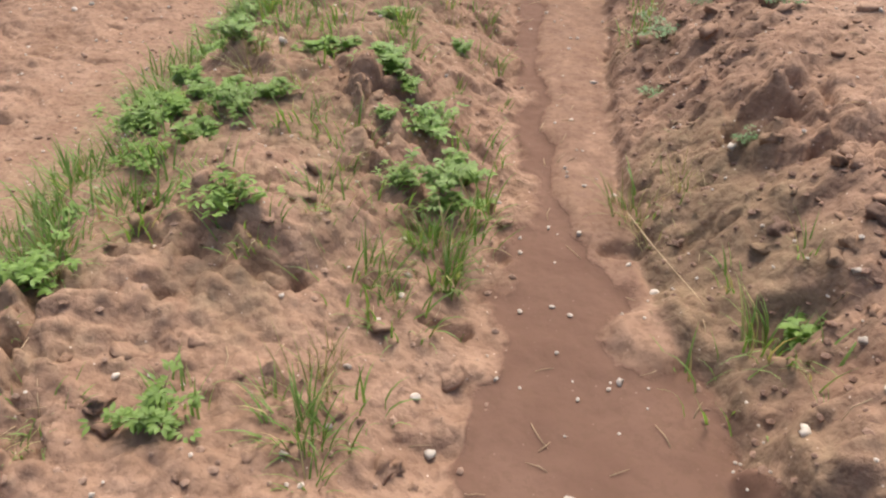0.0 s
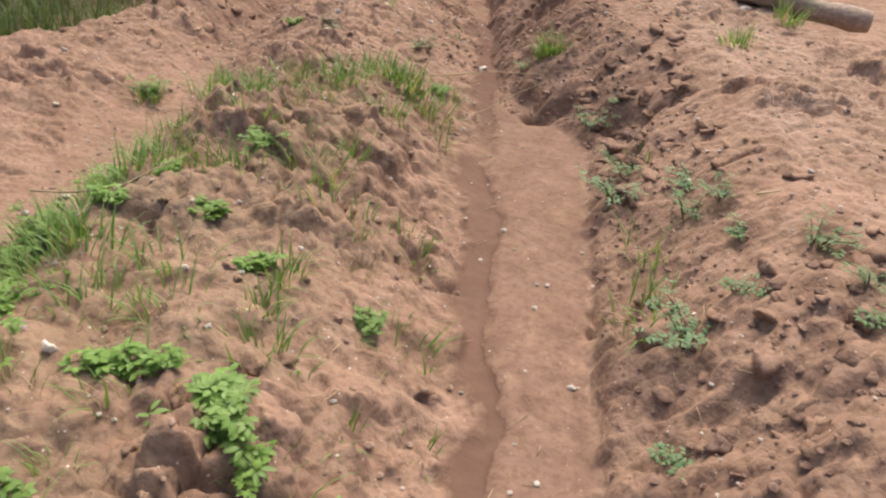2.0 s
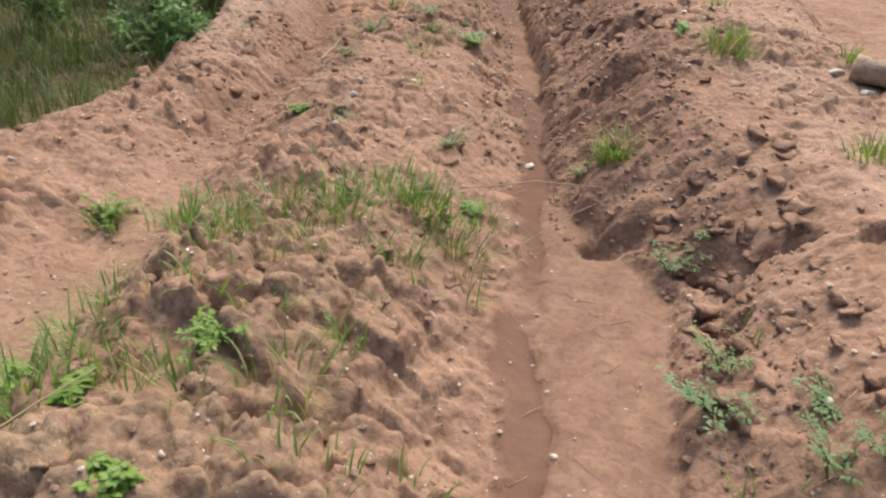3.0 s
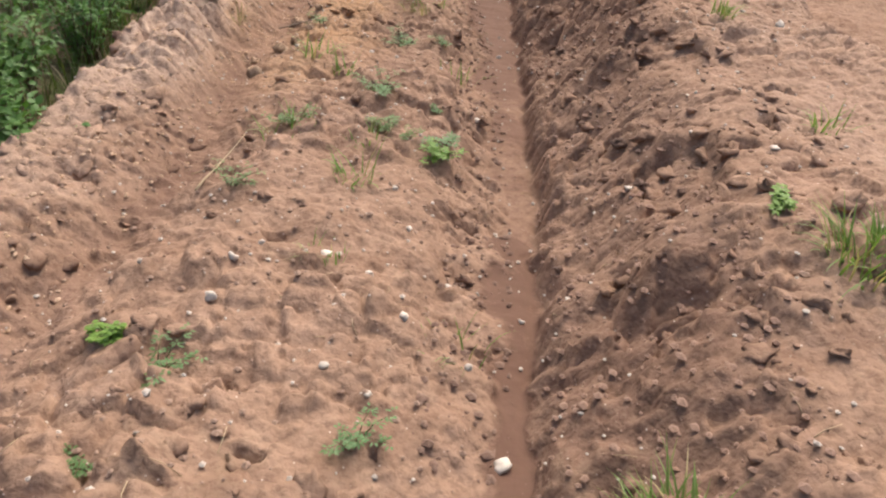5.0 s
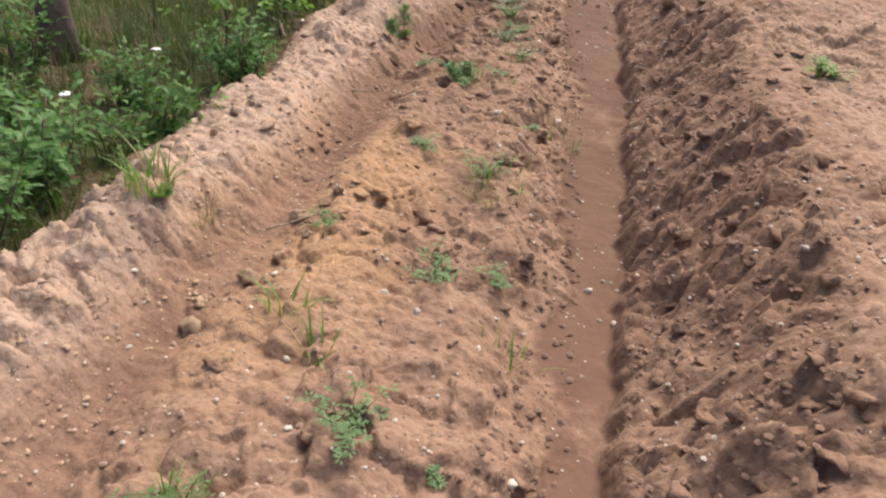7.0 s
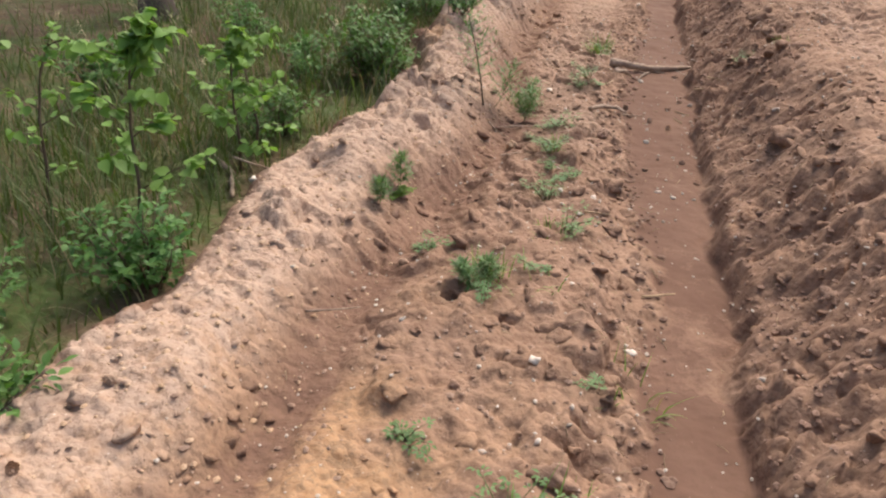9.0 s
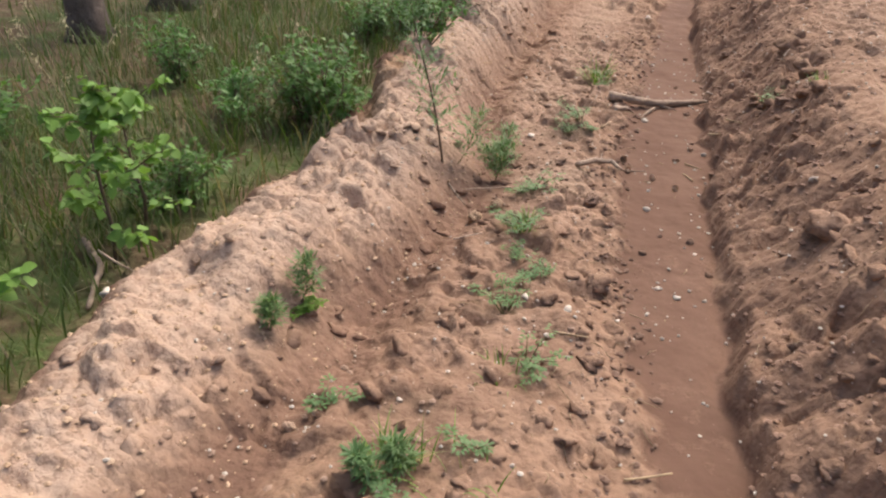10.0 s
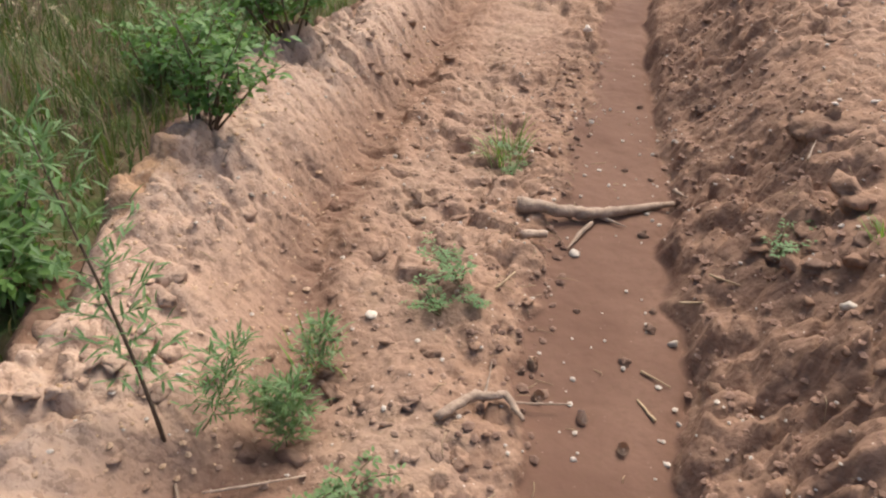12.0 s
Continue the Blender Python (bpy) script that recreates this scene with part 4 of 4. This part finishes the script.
def pine_cone():
    ob = tagged(new("pine_cone"), "small open brown pine cone lying on the soil", "pine cone", "fallen pine cones")
    core = Geo()
    core.tube([(0, 0, -0.022), (0, 0, 0), (0, 0, 0.022)], [0.008, 0.009, 0.003], 6)
    part("core", core, CONE, ob)
    sc = Geo()
    sc.leaf((0, 0, 0), Vector((0, 1, 0.5)), Vector((0, 0, 1)), 0.016, 0.013, -0.3, -0.3)
    me = sc.mesh("scale", CONE)
    for k in range(34):
        t = k / 34
        s = new("scale", me)
        s.parent = ob
        s.matrix_local = pose(0, 0, -0.02 + 0.042 * t, 0, 0, k * 137.5) @ pose(0, 0.004, 0) @ Matrix.Scale(1.1 - 0.7 * t * t, 4)
    return ob


cone = pine_cone()
for k, (x, y) in enumerate([(0.15, 13.55), (0.27, 13.47), (-0.02, 13.73), (0.02, 13.60), (-1.14, 9.58), (-1.18, 11.71), (-0.69, 11.18), (-0.61, 11.22), (-1.13, 9.94), (-0.60, 12.23), (-1.30, 11.67)]):
    m = Matrix.Translation(stand(x, y, -0.012)) @ pose(0, 0, 0, random.uniform(60, 110), 0, random.uniform(0, 360))
    o = cone if k == 0 else copy_thing(cone, m)
    o.matrix_world = m

# ---- stones and clods ----
stones = [lump_mesh("stone", PEBBLE, 2, 0.55, 0.85, s) for s in range(6)] + [lump_mesh("stone", FLINT, 2, 0.6, 0.8, 9 + s) for s in range(2)]


def put_lump(name, me, x, y, r, label, category, group, sink=0.35):
    ob = tagged(new(name, me), label, category, group)
    ob.matrix_world = Matrix.Translation(stand(x, y, r * (sink - 0.6))) @ pose(0, 0, 0, random.uniform(-15, 15), random.uniform(-15, 15), random.uniform(0, 360)) @ Matrix.Scale(r, 4)


KNOWN = [(-0.65, 3.10, 22), (0.94, 2.28, 22), (-1.19, 4.16, 20), (-1.90, 4.04, 18), (0.79, 1.16, 20), (0.29, 1.11, 22), (-0.07, 1.40, 15), (-0.77, 1.33, 10), (1.42, 2.30, 26), (-1.84, 4.12, 16), (0.61, 2.40, 14),
         (0.60, 6.06, 22), (-0.26, 6.67, 20), (-0.45, 4.64, 18), (1.21, 4.21, 18), (0.56, 4.22, 12), (-0.20, 6.79, 18), (0.02, 6.76, 17), (-0.27, 6.46, 24), (1.46, 7.09, 16), (1.90, 8.54, 34), (0.48, 8.22, 18)]
MORE = [(-0.04, 10.61, 26), (0.26, 10.98, 20), (0.70, 10.87, 17), (-0.19, 12.07, 16), (-0.03, 12.05, 24), (-0.07, 11.90, 15), (0.27, 12.50, 16), (0.35, 12.46, 14), (0.39, 13.94, 18), (-0.37, 13.36, 11), (0.39, 13.46, 14), (0.16, 13.20, 20),
        (-0.07, 13.16, 12), (-0.54, 13.75, 16), (-0.19, 16.80, 40), (0.78, 13.77, 20), (-0.31, 8.47, 20), (0.60, 9.42, 20), (2.01, 6.02, 40), (1.96, 6.25, 35), (-1.50, 11.44, 20), (-1.50, 11.43, 22)]
for k, (x, y, mm) in enumerate(KNOWN + MORE):
    put_lump("stone", stones[k % 6], x, y, mm / 1000, "pale rounded stone lying on the earth", "stone", "pale stones on the track")
for k in range(290):
    y = random.uniform(1.0, 16.5)
    x = random.gauss(0.2, 0.95)
    if x < float(WOOD_EDGE(np.array([y]))[0]) + 0.1 or x > 2.3:
        continue
    r = 0.0075 + 0.007 * random.random() ** 2 + (0.006 if random.random() < 0.12 else 0)
    put_lump("pebble", stones[k % 8], x, y, r, "small pale pebble on the earth", "pebble", "small pebbles on the track")

clods = [lump_mesh("soil_clod", EARTH, 3, 0.5, 0.8, 20 + s) for s in range(5)]
dark_clods = [lump_mesh("soil_clod", CLOD_DARK, 3, 0.6, 0.8, 30 + s) for s in range(5)]
ochre_clods = [lump_mesh("soil_clod", CLOD_PALE, 3, 0.65, 0.7, 40 + s) for s in range(3)]
for k, (x, y, r) in enumerate([(-0.71, 8.64, 0.035), (-0.68, 8.52, 0.04), (-0.61, 8.83, 0.05), (-0.57, 9.00, 0.04), (-0.58, 12.79, 0.04), (-0.51, 12.88, 0.04), (-0.52, 9.15, 0.03), (-0.63, 9.32, 0.04), (-0.54, 9.55, 0.03)]):
    put_lump("soil_clod", ochre_clods[k % 3], x, y, r, "rounded ochre clod of dry clay", "clod", "clods of earth")
put_lump("soil_clod", clods[0], 0.84, 14.24, 0.075, "large dry pale clod of earth on the dark bank", "clod", "clods of earth")
put_lump("soil_clod", clods[1], 0.84, 12.53, 0.09, "large dry pale clod of earth on the dark bank", "clod", "clods of earth")
put_lump("soil_clod", clods[2], 0.79, 14.65, 0.10, "large dry pale clod of earth on the dark bank", "clod", "clods of earth")
put_lump("soil_clod", clods[3], 0.11, 10.17, 0.06, "dry pale clod beside the rut", "clod", "clods of earth")
put_lump("soil_clod", dark_clods[3], -0.10, 13.13, 0.04, "moist brown clod beside the rut", "clod", "clods of earth")
for k, (x, y) in enumerate(scatter(45, 1.2, 16, lambda y: np.maximum(RUT_R(y), STRIP_R(y)), DARK_R, 0.12, 1.0)):
    put_lump("soil_clod", dark_clods[k % 5], x, y, random.uniform(0.015, 0.04), "moist dark brown clod of churned earth", "clod", "clods of earth", 0.55)
for k, (x, y) in enumerate(scatter(40, 1.2, 16, DITCH, RUT_L, 0.1, 1.0)):
    put_lump("soil_clod", clods[k % 5], x, y, random.uniform(0.012, 0.03), "dry brown clod of earth", "clod", "clods of earth", 0.55)
for k, (x, y) in enumerate(scatter(22, 11.8, 15.8, RUT_L, RUT_R, 0.0, 1.0)):
    put_lump("soil_clod", dark_clods[k % 5], x, y, random.uniform(0.01, 0.02), "small wet crumb of earth in the rut", "clod", "clods of earth", 0.4)


def crumbs(name, mat, n, left, right, u0, u1, ya, yb, rmax, label, lift=0.05, least=0.0035):
    """Loose crumbs of soil, too many to count."""
    base = lump_mesh("crumb", mat, 1, 0.75, 0.6, 77)
    bv = np.array([v.co[:] for v in base.vertices])
    bf = [tuple(q.vertices) for q in base.polygons]
    ys = np.random.uniform(ya, yb, n)
    a, b = left(ys), right(ys)
    xs = a + (b - a) * np.random.uniform(u0, u1, n)
    zs = heights(xs, ys)
    vs, fs = [], []
    for k in range(n):
        r = least + rmax * np.random.random() ** 2.2
        w = np.random.uniform(0, 6.28)
        c, s = math.cos(w), math.sin(w)
        q = bv * r * np.random.uniform(0.7, 1.2, 3)
        vs.append(np.column_stack((q[:, 0] * c - q[:, 1] * s + xs[k], q[:, 0] * s + q[:, 1] * c + ys[k], q[:, 2] * 0.8 + zs[k] + lift * r)))
        o = k * len(bv)
        fs += [(i + o, j + o, l + o) for i, j, l in bf]
    me = bpy.data.meshes.new(name)
    me.from_pydata(np.concatenate(vs).tolist(), [], fs)
    me.materials.append(mat)
    tagged(new(name, me), label, "soil", kind="stuff")


def crust(name, n, left, right, u0, u1, ya, yb, least, most, label, seed):
    """Broken pieces of crust, tilted and half sunk, of the soil that they lie on."""
    rs = np.random.RandomState(seed)
    shapes = [lump_mesh("crust_piece", EARTH, 2, 0.38, 1.1, 200 + seed + k) for k in range(5)]
    bvs = [np.array([v.co[:] for v in q.vertices]) for q in shapes]
    bf = np.array([tuple(q.vertices) for q in shapes[0].polygons])
    ys = rs.uniform(ya, yb, n)
    a, b = left(ys), right(ys)
    xs = a + (b - a) * rs.uniform(u0, u1, n)
    keep = fbm(xs * 1.6, ys * 1.6, 2, seed) + 0.35 * rs.uniform(-1, 1, n) > -0.05
    xs, ys = xs[keep], ys[keep]
    zs = heights(xs, ys)
    vs, fs = [], []
    for k in range(len(xs)):
        r = least + (most - least) * rs.random_sample() ** 2.5
        w, ta, tb = rs.uniform(0, 6.28), rs.uniform(-0.45, 0.45), rs.uniform(-0.45, 0.45)
        c, d = math.cos(w), math.sin(w)
        q = np.clip(bvs[k % 5], -0.8, 0.8) * r
        q = q + np.column_stack((0 * q[:, 0], 0 * q[:, 0], ta * q[:, 0] + tb * q[:, 1]))
        vs.append(np.column_stack((q[:, 0] * c - q[:, 1] * d + xs[k], q[:, 0] * d + q[:, 1] * c + ys[k], q[:, 2] + zs[k] - 0.06 * r)))
        fs.append(bf + k * len(bvs[0]))
    vs = np.concatenate(vs)
    me = bpy.data.meshes.new(name)
    me.from_pydata(vs.tolist(), [], np.concatenate(fs).tolist())
    me.polygons.foreach_set("use_smooth", np.ones(len(me.polygons), dtype=bool))
    me.materials.append(EARTH)
    me.update()
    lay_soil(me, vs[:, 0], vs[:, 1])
    tagged(new(name, me), label, "soil", kind="stuff")


crust("crust_pieces", 1100, DITCH, RUT_L, 0.12, 0.98, 1, 16.5, 0.013, 0.06, "broken pieces of dry soil crust on the crown of the track", 1)
crust("crust_pieces", 900, STRIP_R, DARK_R, 0.25, 1.7, 1, 8.5, 0.013, 0.06, "broken pieces of moist soil crust on the side ridge", 2)
crust("crust_pieces", 800, RUT_R, DARK_R, 0.1, 1.6, 8.5, 16.5, 0.012, 0.05, "broken pieces of dark churned soil beside the rut", 3)
crust("crust_pieces", 700, WOOD_EDGE, DITCH, 0.08, 1.0, 5.8, 16.5, 0.013, 0.06, "broken pieces of pale dry crust on the bank", 4)

crumbs("dark_crumbs", CLOD_DARK, 5000, RUT_R, DARK_R, 0.04, 1.0, 5.3, 16.5, 0.014, "moist crumbs of churned brown soil")
crumbs("dark_crumbs", CLOD_DARK, 1200, STRIP_R, DARK_R, 0.04, 1.0, 1, 5.3, 0.014, "moist crumbs of churned brown soil")
crumbs("dry_crumbs", CLOD, 5000, DITCH, RUT_L, -0.2, 1.02, 1, 16.5, 0.012, "dry crumbs of reddish soil")
crumbs("pale_crumbs", CLOD_PALE, 3000, WOOD_EDGE, DITCH, 0.1, 1.0, 5.8, 16.5, 0.011, "dry pale crumbs of sandy soil")
crumbs("ridge_crumbs", CLOD, 2400, DARK_R, lambda y: DARK_R(y) + 1.0, 0.0, 1.0, 1, 15, 0.012, "dry crumbs of soil on the ridge")
crumbs("rut_edge_crumbs", CLOD_DARK, 1500, lambda y: RUT_L(y) - 0.16, lambda y: RUT_L(y) + 0.10, 0.0, 1.0, 6, 16.5, 0.017, "moist crumbs fallen along the edge of the rut")
crumbs("grit", PEBBLE, 2600, WOOD_EDGE, lambda y: DARK_R(y) + 0.8, 0.1, 1.0, 1, 16.5, 0.006, "pale grit strewn over the earth", 0.35, 0.005)


def straws(n, mat, name, label, ya, yb, left, right, u0, u1, long):
    """Bits of dead stalk and root lying about."""
    g = Geo()
    ys = np.random.uniform(ya, yb, n)
    a, b = left(ys), right(ys)
    xs = a + (b - a) * np.random.uniform(u0, u1, n)
    for x, y in zip(xs, ys):
        w, l = spin(), random.uniform(0.3, 1.0) * long
        e = (x + math.cos(w) * l, y + math.sin(w) * l)
        zz = heights(np.array([x, (x + e[0]) / 2, e[0]]), np.array([y, (y + e[1]) / 2, e[1]]))
        g.tube([(x, y, zz[0] + 0.003), ((x + e[0]) / 2 + random.gauss(0, 0.006), (y + e[1]) / 2, max(zz[1], (zz[0] + zz[2]) / 2) + 0.006), (*e, zz[2] + 0.004)], [0.0014, 0.0014, 0.0008], 4)
    tagged(new(name, g.mesh(name, mat)), label, "straw", kind="stuff")


straws(260, STRAW, "dead_straw", "dead straw and fine roots on the broken earth", 1.1, 6.0, DITCH, DARK_R, 0.05, 1.1, 0.09)
straws(220, STRAW, "dead_straw", "bits of dead straw on the dry earth", 6.0, 16.5, WOOD_EDGE, DARK_R, 0.05, 1.1, 0.05)
straws(160, TWIG, "fallen_twigs", "dark fallen twigs and needles on the wood's edge", 6.5, 16.5, WOOD_EDGE, DITCH, -1.0, 0.12, 0.14)
straws(150, STRAW, "dead_straw", "bits of dead stalk and root along the rut", 9.5, 16.5, lambda y: RUT_L(y) - 0.25, lambda y: RUT_L(y) + 0.12, 0.0, 1.0, 0.09)
